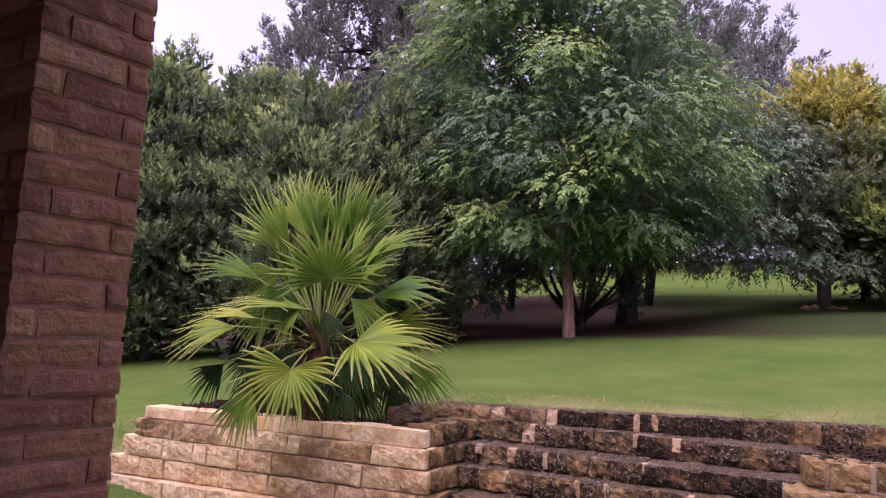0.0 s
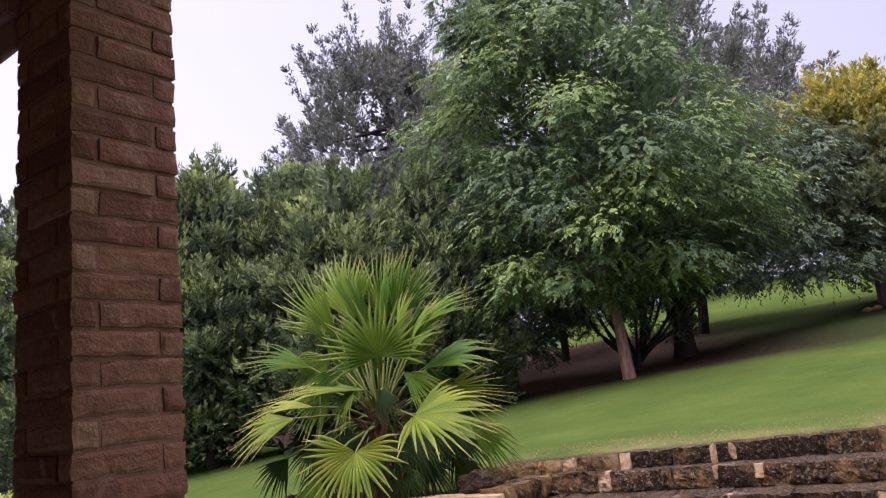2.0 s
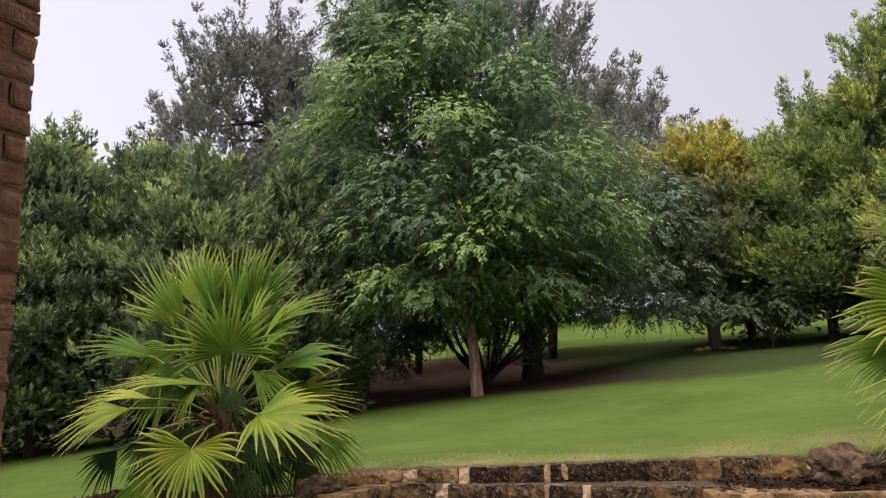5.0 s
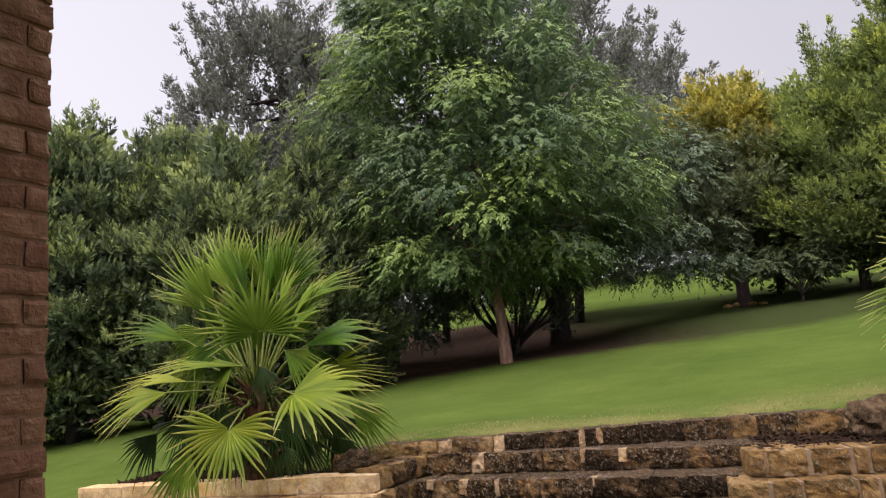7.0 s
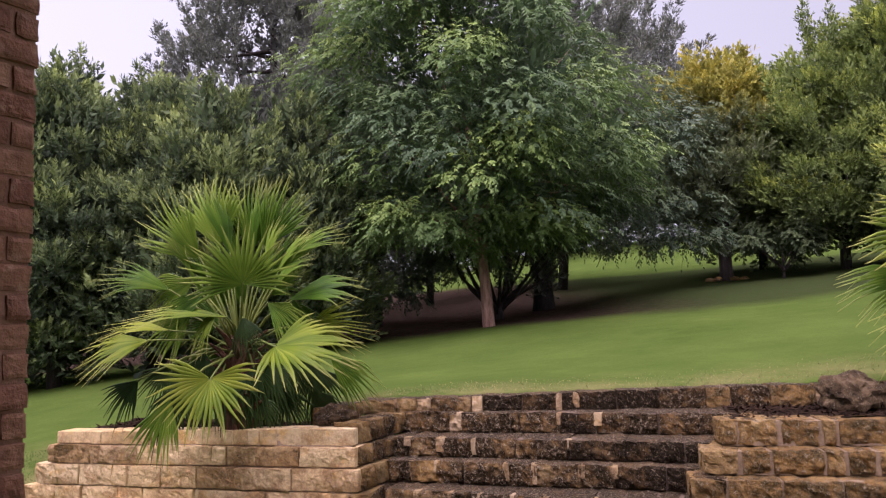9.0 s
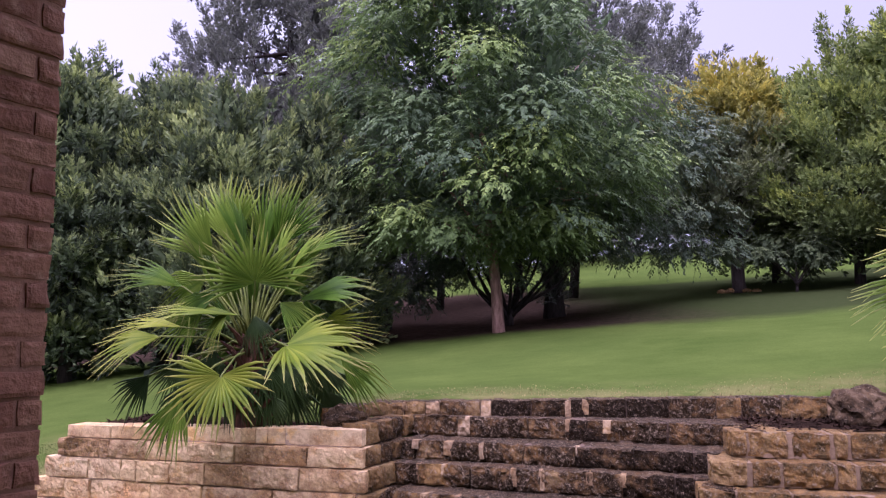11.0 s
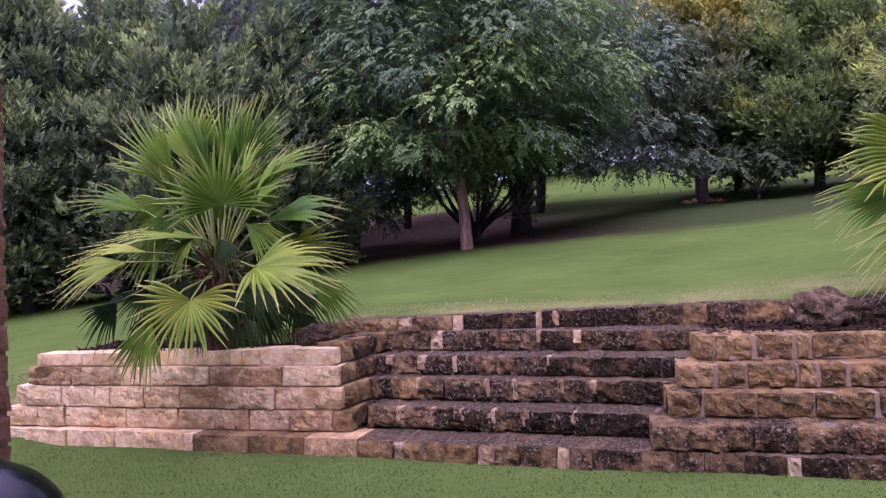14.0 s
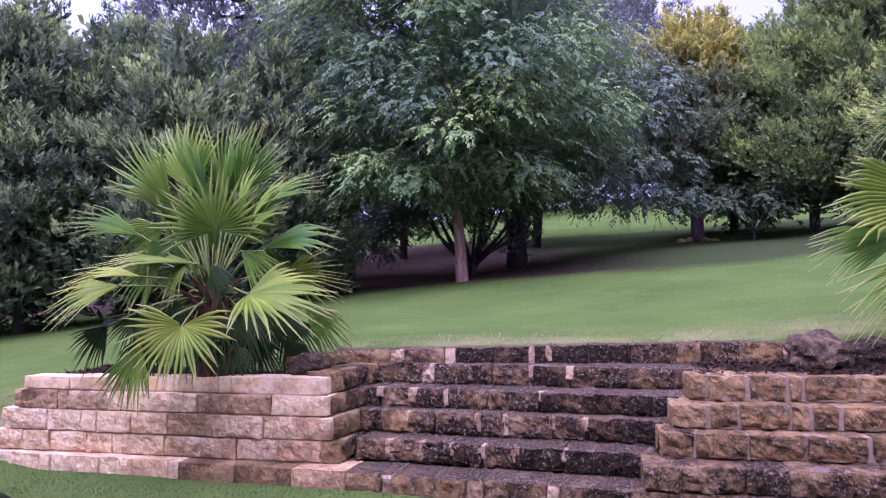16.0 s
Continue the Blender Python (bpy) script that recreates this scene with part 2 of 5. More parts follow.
STONE_TAN = stone_mat("tan_limestone", (0.43, 0.305, 0.162), (0.33, 0.22, 0.104), (0.05, 0.035, 0.017), 0.52, fleck=0.6)
STONE_STAINED = stone_mat("stained_limestone", (0.4, 0.29, 0.165), (0.27, 0.18, 0.09), (0.017, 0.0112, 0.0064), 0.74, 0.88, fleck=0.8)
STONE_WET = stone_mat("blackened_limestone", (0.27, 0.19, 0.105), (0.17, 0.115, 0.06), (0.0115, 0.0078, 0.005), 0.9, 0.8, fleck=0.4)
STONE_CHINK = stone_mat("pale_chink_stone", (0.5, 0.4, 0.31), (0.4, 0.3, 0.21), (0.12, 0.08, 0.05), 0.45, grain=0.4)
STONE_GREY = stone_mat("grey_limestone", (0.2, 0.15, 0.105), (0.13, 0.095, 0.062), (0.02, 0.0145, 0.01), 0.72, 0.85, fleck=0.3, grain=0.45)
# for upward step faces: the sky's light on them is put into this colour
STONE_TREAD = stone_mat("skylit_tread", (0.22, 0.16, 0.105), (0.135, 0.096, 0.06), (0.024, 0.017, 0.011), 0.74, fleck=0.8)


def mortar_material(name, a, b2):
    m, n, l, b = mat(name, 0.9, 0.2)
    f = noise_tex(n, l, 30, 6, 0.7)
    l.new(ramp(n, l, f, [(0.3, a), (0.7, b2)]), b.inputs["Base Color"])
    bump(n, l, b, f, 0.6, 0.01)
    return m


MORTAR = mortar_material("stone_mortar", (0.06, 0.043, 0.028), (0.17, 0.122, 0.078))
MORTAR_TAN = mortar_material("tan_mortar", (0.15, 0.105, 0.06), (0.27, 0.19, 0.11))
MORTAR_PALE = mortar_material("pale_mortar", (0.3, 0.22, 0.145), (0.54, 0.41, 0.28))
BRICK_MORTAR = mortar_material("brick_mortar", (0.22, 0.115, 0.07), (0.34, 0.19, 0.12))
CONCRETE = mortar_material("patio_concrete", (0.4, 0.35, 0.3), (0.52, 0.46, 0.4))
MULCH = mortar_material("bark_mulch", (0.011, 0.0078, 0.0052), (0.04, 0.027, 0.017))
MULCH.node_tree.nodes["Principled BSDF"].inputs["Specular IOR Level"].default_value = 0.0


def brick_material():
    m, n, l, b = mat("rough_brick", 0.85, 0.25)
    rnd = n.new("ShaderNodeObjectInfo").outputs["Random"]
    o = n.new("ShaderNodeVectorMath")
    o.operation = "ADD"
    l.new(n.new("ShaderNodeTexCoord").outputs["Object"], o.inputs[0])
    l.new(rnd, o.inputs[1])                          # every brick its own stretch of the pattern
    at = o.outputs[0]
    c = ramp(n, l, rnd, [(0.0, (0.215, 0.096, 0.053)), (0.4, (0.3, 0.149, 0.083)), (0.75, (0.348, 0.184, 0.103)), (1.0, (0.405, 0.24, 0.142))])
    f = noise_tex(n, l, 26, 6, 0.7, vec=at)
    c = mix(n, l, 0.75, c, ramp(n, l, f, [(0.3, (0.5, 0.46, 0.44)), (0.7, (1.0, 1.0, 1.0))]), "MULTIPLY")
    blot = noise_tex(n, l, 9, 4, 0.65, vec=at)
    c = mix(n, l, ramp(n, l, blot, [(0.56, (0, 0, 0)), (0.7, (0.75, 0.75, 0.75))]), c, (0.18, 0.094, 0.055))
    c = mix(n, l, ramp(n, l, blot, [(0.3, (0.7, 0.7, 0.7)), (0.42, (0, 0, 0))]), c, (0.42, 0.26, 0.165))
    l.new(c, b.inputs["Base Color"])
    bump(n, l, b, math_node(n, l, "ADD", math_node(n, l, "MULTIPLY", noise_tex(n, l, 15, 5, 0.7, vec=at), 2.0), noise_tex(n, l, 60, 3, 0.5, vec=at)), 0.4, 0.012)
    return m


BRICK = brick_material()


def paint_mat(name, a, rough=0.55):
    m, n, l, b = mat(name, rough, 0.35)
    f = noise_tex(n, l, 6, 5, 0.7, stretch=(1, 1, 3))
    l.new(ramp(n, l, f, [(0.3, tuple(v * 0.8 for v in a)), (0.7, a)]), b.inputs["Base Color"])
    bump(n, l, b, f, 0.2, 0.004)
    return m


TRIM = paint_mat("brown_trim_paint", (0.3, 0.17, 0.14))
CEILING_PAINT = paint_mat("porch_ceiling_paint", (0.4, 0.26, 0.2))
ENAMEL, n_, l_, b_ = mat("black_enamel", 0.16, 0.22)
b_.inputs["Base Color"].default_value = (0.008, 0.008, 0.009, 1)
STEEL = paint_mat("steel", (0.4, 0.4, 0.4), 0.35)
STEEL.node_tree.nodes["Principled BSDF"].inputs["Metallic"].default_value = 1.0


# ---- mesh helpers ----
def part(name, bm, material, parent=None, label="", smooth=False):
    me = bpy.data.meshes.new(name)
    bm.to_mesh(me)
    bm.free()
    me.materials.append(material)
    if smooth:
        me.shade_smooth()
    ob = new(name, me)
    ob.parent = parent
    return tagged(ob, label)


def quads(name, verts, faces, material, parent=None, label="", smooth=False):
    me = bpy.data.meshes.new(name)
    me.vertices.add(len(verts))
    me.vertices.foreach_set("co", np.asarray(verts, dtype=np.float32).ravel())
    faces = np.asarray(faces, dtype=np.int32)
    me.loops.add(faces.size)
    me.loops.foreach_set("vertex_index", faces.ravel())
    me.polygons.add(len(faces))
    me.polygons.foreach_set("loop_start", np.arange(0, faces.size, faces.shape[1], dtype=np.int32))
    me.update(calc_edges=True)
    me.validate()
    me.materials.append(material)
    if smooth:
        me.shade_smooth()
    ob = new(name, me)
    ob.parent = parent
    return tagged(ob, label)


def empty(name, place=(0, 0, 0)):
    ob = new(name)
    ob.location = place
    return ob


def box(bm, lo, hi, m=None, bevel=0.0):
    r = bmesh.ops.create_cube(bm, size=1)
    for v in r["verts"]:
        v.co = Vector([lo[i] + (v.co[i] + 0.5) * (hi[i] - lo[i]) for i in range(3)])
    if bevel:
        es = list({e for v in r["verts"] for e in v.link_edges})
        r = bmesh.ops.bevel(bm, geom=es, offset=bevel, segments=2, affect="EDGES")
        vs = r["verts"]
    else:
        vs = r["verts"]
    if m is not None:
        bmesh.ops.transform(bm, matrix=m, verts=list({v for v in vs}))
    return bm


def tube(bm, pts, radii, sides=7, cap=True):
    rings = []
    pts = [Vector(p) for p in pts]
    for i, p in enumerate(pts):
        d = (pts[min(i + 1, len(pts) - 1)] - pts[max(i - 1, 0)]).normalized()
        a = d.orthogonal().normalized()
        if rings:
            a = (last - d * last.dot(d)).normalized()
        last = a
        c = d.cross(a)
        rings.append([bm.verts.new(p + (a * math.cos(t) + c * math.sin(t)) * radii[i]) for t in [2 * math.pi * k / sides for k in range(sides)]])
    for r, s in zip(rings, rings[1:]):
        for k in range(sides):
            bm.faces.new((r[k], r[(k + 1) % sides], s[(k + 1) % sides], s[k]))
    if cap:
        bm.faces.new(rings[-1])
        bm.faces.new(list(reversed(rings[0])))
    return bm


def unit(a):
    return a / np.maximum(np.linalg.norm(a, axis=-1, keepdims=True), 1e-9)


def leaf_quads(base, along, normal, length, width):
    """One pointed, slightly folded leaf per row."""
    along = unit(along)
    side = unit(np.cross(along, normal))
    nn = np.cross(side, along)
    L, W = np.reshape(length, (-1, 1)), np.reshape(width, (-1, 1))
    mid = base + along * L * 0.45
    v = np.stack([base, mid + side * W * 0.5 - nn * W * 0.18, base + along * L - nn * L * 0.12, mid - side * W * 0.5 - nn * W * 0.18], 1)
    return v.reshape(-1, 3)

# ---- ground ----
def smooth(a, b, x):
    t = np.clip((x - a) / (b - a), 0, 1)
    return t * t * (3 - 2 * t)


BASE_A, BASE_B = np.array([-4.0, 7.22]), np.array([4.6, 4.5])    # front line of the lowest stone course
BASE_U = (BASE_B - BASE_A) / np.linalg.norm(BASE_B - BASE_A)
BASE_N = np.array([-BASE_U[1], BASE_U[0]])                        # points up the slope


def hill(x, y):
    """The lawn above the steps: rises away from the house and to the east."""
    z = 0.133 + 0.1022 * x + 0.0817 * y + 0.0018 * np.maximum(y - 28, 0) ** 2 * (y < 60) + 0.27 * np.exp(-((x + 0.65) ** 2 + (y - 7.6) ** 2) / 5.0)
    far = 0.133 + 0.1022 * x + 0.0817 * 60 + 1.85 + 0.06 * (y - 60)
    z = np.where(y >= 60, far, z)
    z = np.clip(z, -0.6, 11.0)
    return z + 0.05 * np.sin(x * 0.7 + 0.4) * np.sin(y * 0.5) * smooth(9, 14, y)


def ground_z(x, y):
    d = (x - BASE_A[0]) * BASE_N[0] + (y - BASE_A[1]) * BASE_N[1]
    s = (x - BASE_A[0]) * BASE_U[0] + (y - BASE_A[1]) * BASE_U[1]
    d1 = 1.42 + 0.154 * np.maximum(s - 3.4, 0)        # the line of the top step
    behind = smooth(d1, d1 + 0.22, d)                 # hidden behind the masonry
    open_side = smooth(-0.6, 1.6, d)                  # no wall here, the lawn just rolls down
    k = smooth(0.15, 0.75, s)
    w = open_side * (1 - k) + behind * k
    low = 0.0 + 0.012 * np.sin(x * 1.9) * np.cos(y * 1.7)
    return low * (1 - w) + np.maximum(hill(x, y), -0.2) * w


def axis(fine_lo, fine_hi, step, far):
    a = list(np.arange(fine_lo, fine_hi, step))
    g, p = step, fine_hi
    while p < far:
        a.append(p)
        g *= 1.13
        p += g
    a.append(far)
    g, p = step, fine_lo
    while p > -far:
        g *= 1.13
        p -= g
        a.insert(0, max(p, -far))
    return np.array(a)


def grid_sheet(name, xs, ys, zf, material):
    X, Y = np.meshgrid(xs, ys)
    V = np.stack([X, Y, zf(X, Y)], -1).reshape(-1, 3)
    w, h = len(xs), len(ys)
    i = (np.arange(h - 1)[:, None] * w + np.arange(w - 1)[None]).ravel()
    return quads(name, V, np.stack([i, i + 1, i + w + 1, i + w], 1), material, smooth=True)


def lawn_material():
    m, n, l, b = mat("lawn", 1.0, 0.0)
    pos = n.new("ShaderNodeNewGeometry").outputs["Position"]
    sep = n.new("ShaderNodeSeparateXYZ")
    l.new(pos, sep.inputs[0])
    X, Y = sep.outputs["X"], sep.outputs["Y"]
    c = ramp(n, l, noise_tex(n, l, 0.45, 5, 0.6, vec=pos), [(0.3, (0.061, 0.097, 0.019)), (0.7, (0.09, 0.131, 0.0265))])
    c = mix(n, l, 0.45, c, ramp(n, l, noise_tex(n, l, 26, 5, 0.75, vec=pos), [(0.25, (0.35, 0.4, 0.3)), (0.75, (1.0, 1.0, 1.0))]), "MULTIPLY")
    c = mix(n, l, 0.4, c, ramp(n, l, noise_tex(n, l, 2.2, 5, 0.7, vec=pos), [(0.35, (0.62, 0.7, 0.6)), (0.65, (1.0, 1.0, 1.0))]), "MULTIPLY")
    # thin dry grass along the top step
    edge = math_node(n, l, "SUBTRACT", Y, math_node(n, l, "MULTIPLY", X, -0.12))
    dry = math_node(n, l, "MULTIPLY", math_node(n, l, "SUBTRACT", 9.3, edge), 0.55, True)
    dry = math_node(n, l, "MULTIPLY", dry, math_node(n, l, "GREATER_THAN", edge, 7.0))
    dry = math_node(n, l, "MULTIPLY", dry, ramp(n, l, noise_tex(n, l, 1.6, 5, 0.7, vec=pos), [(0.38, (0, 0, 0)), (0.62, (1, 1, 1))]))
    c = mix(n, l, dry, c, (0.145, 0.135, 0.048))
    # bare leaf mould under the trees, darkened further for the canopy's shade
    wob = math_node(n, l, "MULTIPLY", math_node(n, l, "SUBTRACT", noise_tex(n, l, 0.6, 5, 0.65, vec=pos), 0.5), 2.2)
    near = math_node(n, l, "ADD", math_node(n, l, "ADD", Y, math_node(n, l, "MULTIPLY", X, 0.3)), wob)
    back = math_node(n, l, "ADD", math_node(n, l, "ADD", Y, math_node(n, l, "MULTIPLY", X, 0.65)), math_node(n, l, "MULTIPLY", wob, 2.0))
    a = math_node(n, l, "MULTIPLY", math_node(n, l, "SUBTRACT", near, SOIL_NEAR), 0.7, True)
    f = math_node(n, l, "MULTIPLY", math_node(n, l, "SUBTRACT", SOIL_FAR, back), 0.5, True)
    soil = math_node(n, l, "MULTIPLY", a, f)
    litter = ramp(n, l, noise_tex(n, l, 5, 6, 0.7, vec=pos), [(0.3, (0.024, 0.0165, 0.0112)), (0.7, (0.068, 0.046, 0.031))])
    # to the east the band is lawn with tree shade painted as dark green
    canopy_shade = math_node(n, l, "MULTIPLY", math_node(n, l, "SUBTRACT", math_node(n, l, "ADD", X, wob), 3.0), 0.3, True)
    litter = mix(n, l, math_node(n, l, "MULTIPLY", canopy_shade, 0.85), litter, (0.03, 0.047, 0.013))
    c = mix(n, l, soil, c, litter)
    l.new(c, b.inputs["Base Color"])
    bump(n, l, b, noise_tex(n, l, 45, 5, 0.8, vec=pos), 0.5, 0.03)
    return m


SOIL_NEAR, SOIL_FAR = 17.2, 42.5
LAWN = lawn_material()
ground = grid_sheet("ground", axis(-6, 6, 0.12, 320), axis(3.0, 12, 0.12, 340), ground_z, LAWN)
tagged(ground, "green mown lawn rising gently with bare soil under the trees", "lawn", kind="structure")

# ---- stone planters and steps ----
rng = random.Random(4)


def stone_mesh(L, D, H, seed, rough=0.012):
    """A squared block, dressed at the back and pitched rough on the faces that show."""
    bm = bmesh.new()
    bmesh.ops.create_cube(bm, size=1)
    for axis_i, cuts in ((0, max(5, min(26, int(L / 0.024)))), (1, 3), (2, 7)):
        es = [e for e in bm.edges if abs(e.verts[0].co[axis_i] - e.verts[1].co[axis_i]) > 0.9]
        bmesh.ops.subdivide_edges(bm, edges=es, cuts=cuts, use_grid_fill=True)
    S = Vector((L, D, H))
    r = min(0.007 if rough > 0.009 else 0.004, H * 0.1)
    o = Vector((seed * 3.1, seed * 1.7, seed * 0.9))
    for v in bm.verts:
        p = Vector([v.co[i] * S[i] for i in range(3)])
        q = Vector([max(-S[i] / 2 + r, min(S[i] / 2 - r, p[i])) for i in range(3)])
        d = p - q
        if d.length > 1e-6:
            p = q + d.normalized() * r
        n1 = noise.noise_vector(p * 6 + o) * rough * 0.8 + noise.noise_vector(p * 13 + o) * rough * 0.8 + noise.noise_vector(p * 31 + o) * rough * 0.7
        n1.x *= 0.5
        n1.y *= 1.5
        n1.z *= 0.6
        p += n1
        if p.y < 0:
            p.y -= rough * 0.5 * (1 - (2 * p.z / H) ** 2)      # the face bellies out a little
        if rough >= 0.011 and p.y < 0:                         # chipped arrises
            edge = max(abs(p.z) / (H / 2), abs(p.x) / (L / 2)) ** 4
            p.y += 0.028 * max(0.0, noise.noise(p * 9 + o) + 0.05) * edge + 0.016 * max(0.0, noise.noise(p * 21 + o))
            p.z -= 0.02 * max(0.0, noise.noise(p * 11 - o)) * edge * (1 if p.z > 0 else -1)
        v.co = p
    bm.normal_update()
    # upward faces take the second slot, which sets skylit treads apart by colour
    for f in bm.faces:
        if f.normal.z > 0.7:
            f.material_index = 1
    return bm


chink_rng = random.Random(12)


def course(parent, a, b, z0, z1, depth, materials, lengths=(0.22, 0.5), rough=0.012, z1b=None, gap=0.005, proud=0.0, mortar=None):
    """A row of squared stones with its front from a to b, and the mortar behind their joints."""
    a, b = Vector(a), Vector(b)
    run = (b - a).length
    u = (b - a) / run
    back = Vector((-u.y, u.x))
    cuts, s = [0.0], 0.0
    while s < run - lengths[0] * 0.6:
        s += rng.uniform(*lengths) if rng.random() > 0.18 else rng.uniform(0.09, 0.17)
        cuts.append(min(s, run))
    cuts[-1] = run
    ang = math.atan2(u.y, u.x)
    for s0, s1 in zip(cuts, cuts[1:]):
        if s1 - s0 < 0.05:
            continue
        f = (s0 + s1) / 2 / run
        top = z1 if z1b is None else z1 + (z1b - z1) * f
        d = depth
        jit = rng.uniform(-0.012, 0.012) - proud
        mid = a + u * ((s0 + s1) / 2) + back * (d / 2 + jit)
        h = top - z0 - 0.01
        mt = materials(f) if callable(materials) else rng.choice(materials)
        if s1 - s0 < 0.14 and parent is steps:
            mt = STONE_CHINK                                   # small pale fillers
        ob = part("stone", stone_mesh(s1 - s0 - (gap if gap < 0.03 else gap * rng.uniform(0.2, 1.1)), d, h, rng.uniform(0, 90), rough), mt, parent, smooth=False)
        ob.data.materials.append(STONE_TREAD if parent is steps else mt)
        ob.matrix_basis = pose(mid.x, mid.y, z0 + h / 2 + 0.004, rng.uniform(-0.6, 0.6), rng.uniform(-0.5, 0.5), math.degrees(ang) + rng.uniform(-0.8, 0.8))
        if parent is steps and z0 > 0 and f < 0.8 and chink_rng.random() < 0.5:
            # a sliver of pale stone wedged into the joint
            k, tall = chink_rng.uniform(0.03, 0.075), h * chink_rng.uniform(0.45, 0.98)
            p = a + u * s1 + back * (0.05 - chink_rng.uniform(0.002, 0.012))
            ob = part("stone", stone_mesh(k, 0.1, tall, chink_rng.uniform(0, 90), 0.008), STONE_CHINK, parent, smooth=False)
            ob.data.materials.append(STONE_CHINK)
            ob.matrix_basis = pose(p.x, p.y, z0 + h - tall / 2 + 0.002, 0, chink_rng.uniform(-4, 4), math.degrees(ang))
    bm = bmesh.new()
    top = z1 if z1b is None else min(z1, z1b)
    rec = 0.006 + rough * (1.3 if gap > 0.03 else 2.0)
    box(bm, (0.03, rec, z0 - 0.004), (run - 0.03, depth - 0.03, top - 0.016), pose(a.x, a.y, 0, 0, 0, math.degrees(ang)))
    part("mortar", bm, mortar or MORTAR, parent)


def pick(*pairs):
    """Stone kinds by how far along the row: (limit, [materials])."""
    def choose(f):
        for lim, ms in pairs:
            if f <= lim + rng.uniform(-0.06, 0.06):
                return rng.choice(ms)
        return rng.choice(pairs[-1][1])
    return choose


C, M_, T_, S_, W_ = STONE_CLEAN, STONE_MID, STONE_TAN, STONE_STAINED, STONE_WET
planter = tagged(empty("stone_planter", (-2, 7, 0)), "raised planter of squared pale limestone blocks with a sawn cap", "planter", "planters beside the steps", "structure")
planter_two = tagged(empty("stone_planter", (3, 6, 0)), "raised planter of rough tan limestone with stained lower courses", "planter", "planters beside the steps", "structure")
steps = tagged(empty("stone_steps", (1, 6.5, 0)), "wide garden steps of rough black-stained limestone, wet with rain", "steps", kind="structure")
for holder in (planter, planter_two, steps):
    holder.location = (0, 0, 0)

Z = dict(g=-0.12, c5=0.15, c4=0.33, c3=0.52, c2=0.69, cap=0.835)
# pale planter: five courses, each set a little further out than the one above
course(planter, (-3.98, 7.23), (-0.60, 6.18), Z["g"], Z["c5"], 0.4, pick((0.5, [C]), (0.66, [C, M_]), (1, [M_, T_])), (0.28, 0.55), 0.0095, gap=0.006, mortar=MORTAR_PALE)
course(planter, (-3.93, 7.28), (-0.66, 6.42), Z["c5"], Z["c4"], 0.36, pick((0.6, [C]), (0.8, [M_]), (1, [T_, M_])), (0.24, 0.55), 0.0095, gap=0.006, mortar=MORTAR_PALE)
course(planter, (-3.82, 7.25), (-0.74, 6.44), Z["c4"], Z["c3"], 0.34, pick((0.6, [C]), (0.82, [C, M_]), (1, [M_])), (0.22, 0.55), 0.0095, gap=0.006, mortar=MORTAR_PALE)
course(planter, (-3.70, 7.22), (-0.77, 6.50), Z["c3"], Z["c2"], 0.32, pick((0.3, [C, M_]), (0.6, [C]), (1, [C, M_])), (0.22, 0.5), 0.0095, gap=0.006, mortar=MORTAR_PALE)
course(planter, (-3.62, 7.24), (-0.79, 6.56), Z["c2"], 0.805, 0.26, [C], (0.34, 0.66), 0.003, gap=0.004, mortar=MORTAR_PALE, z1b=0.84)
# the flank of the planter along the steps
for z0, z1, a, b in ((Z["c2"], 0.875, (-0.76, 6.66), (-0.40, 7.5)), (Z["c3"], Z["c2"], (-0.75, 6.56), (-0.42, 7.3)), (Z["c4"], Z["c3"], (-0.73, 6.5), (-0.46, 7.1)), (Z["c5"], Z["c4"], (-0.65, 6.46), (-0.46, 7.0)), (Z["g"], Z["c5"], (-0.62, 6.3), (-0.5, 6.9))):
    course(planter, a, b, z0, z1, 0.26, [S_, S_, T_], (0.16, 0.3), 0.012)
# back and outer end, low, half hidden by the lawn
for z0, z1, x in ((0.15, 0.33, -3.9), (0.33, 0.52, -3.79), (0.52, 0.69, -3.65)):
    course(planter, (x + 0.25, 8.4), (x + 0.02, 7.3 + (x + 3.9) * -0.4), z0, z1, 0.2, [C, T_], (0.3, 0.5), 0.008, mortar=MORTAR_PALE)

# steps
course(steps, (-0.60, 6.18), (4.6, 4.5), Z["g"], 0.15, 0.42, pick((0.2, [T_]), (0.5, [S_]), (1, [S_, W_, W_])), (0.16, 0.34), 0.014)
course(steps, (-0.55, 6.62), (1.78, 5.8), 0.145, 0.33, 0.6, pick((0.6, [S_]), (1, [W_])), (0.18, 0.45), 0.018)
course(steps, (-0.55, 6.94), (2.0, 6.12), 0.325, 0.52, 0.6, pick((0.3, [S_, S_, T_]), (0.75, [S_]), (1, [W_])), (0.18, 0.5), 0.018)
course(steps, (-0.52, 7.16), (2.2, 6.26), 0.51, 0.69, 0.6, pick((0.6, [S_]), (1, [W_])), (0.2, 0.6), 0.018)
course(steps, (-0.50, 7.52), (2.5, 6.62), 0.68, 0.875, 0.7, pick((0.55, [S_]), (1, [W_, W_, S_])), (0.22, 0.6), 0.018)
course(steps, (-0.85, 7.62), (3.6, 7.0), 0.84, 0.985, 0.3, pick((0.22, [T_, S_]), (0.68, [W_]), (1, [S_, T_])), (0.2, 0.45), 0.012, z1b=1.085)
course(steps, (-0.99, 7.05), (-0.84, 7.62), 0.8, 0.975, 0.24, [T_], (0.2, 0.36), 0.012)
course(steps, (3.6, 7.0), (5.2, 6.85), 0.84, 1.09, 0.3, [T_, S_], (0.2, 0.5), 0.014)

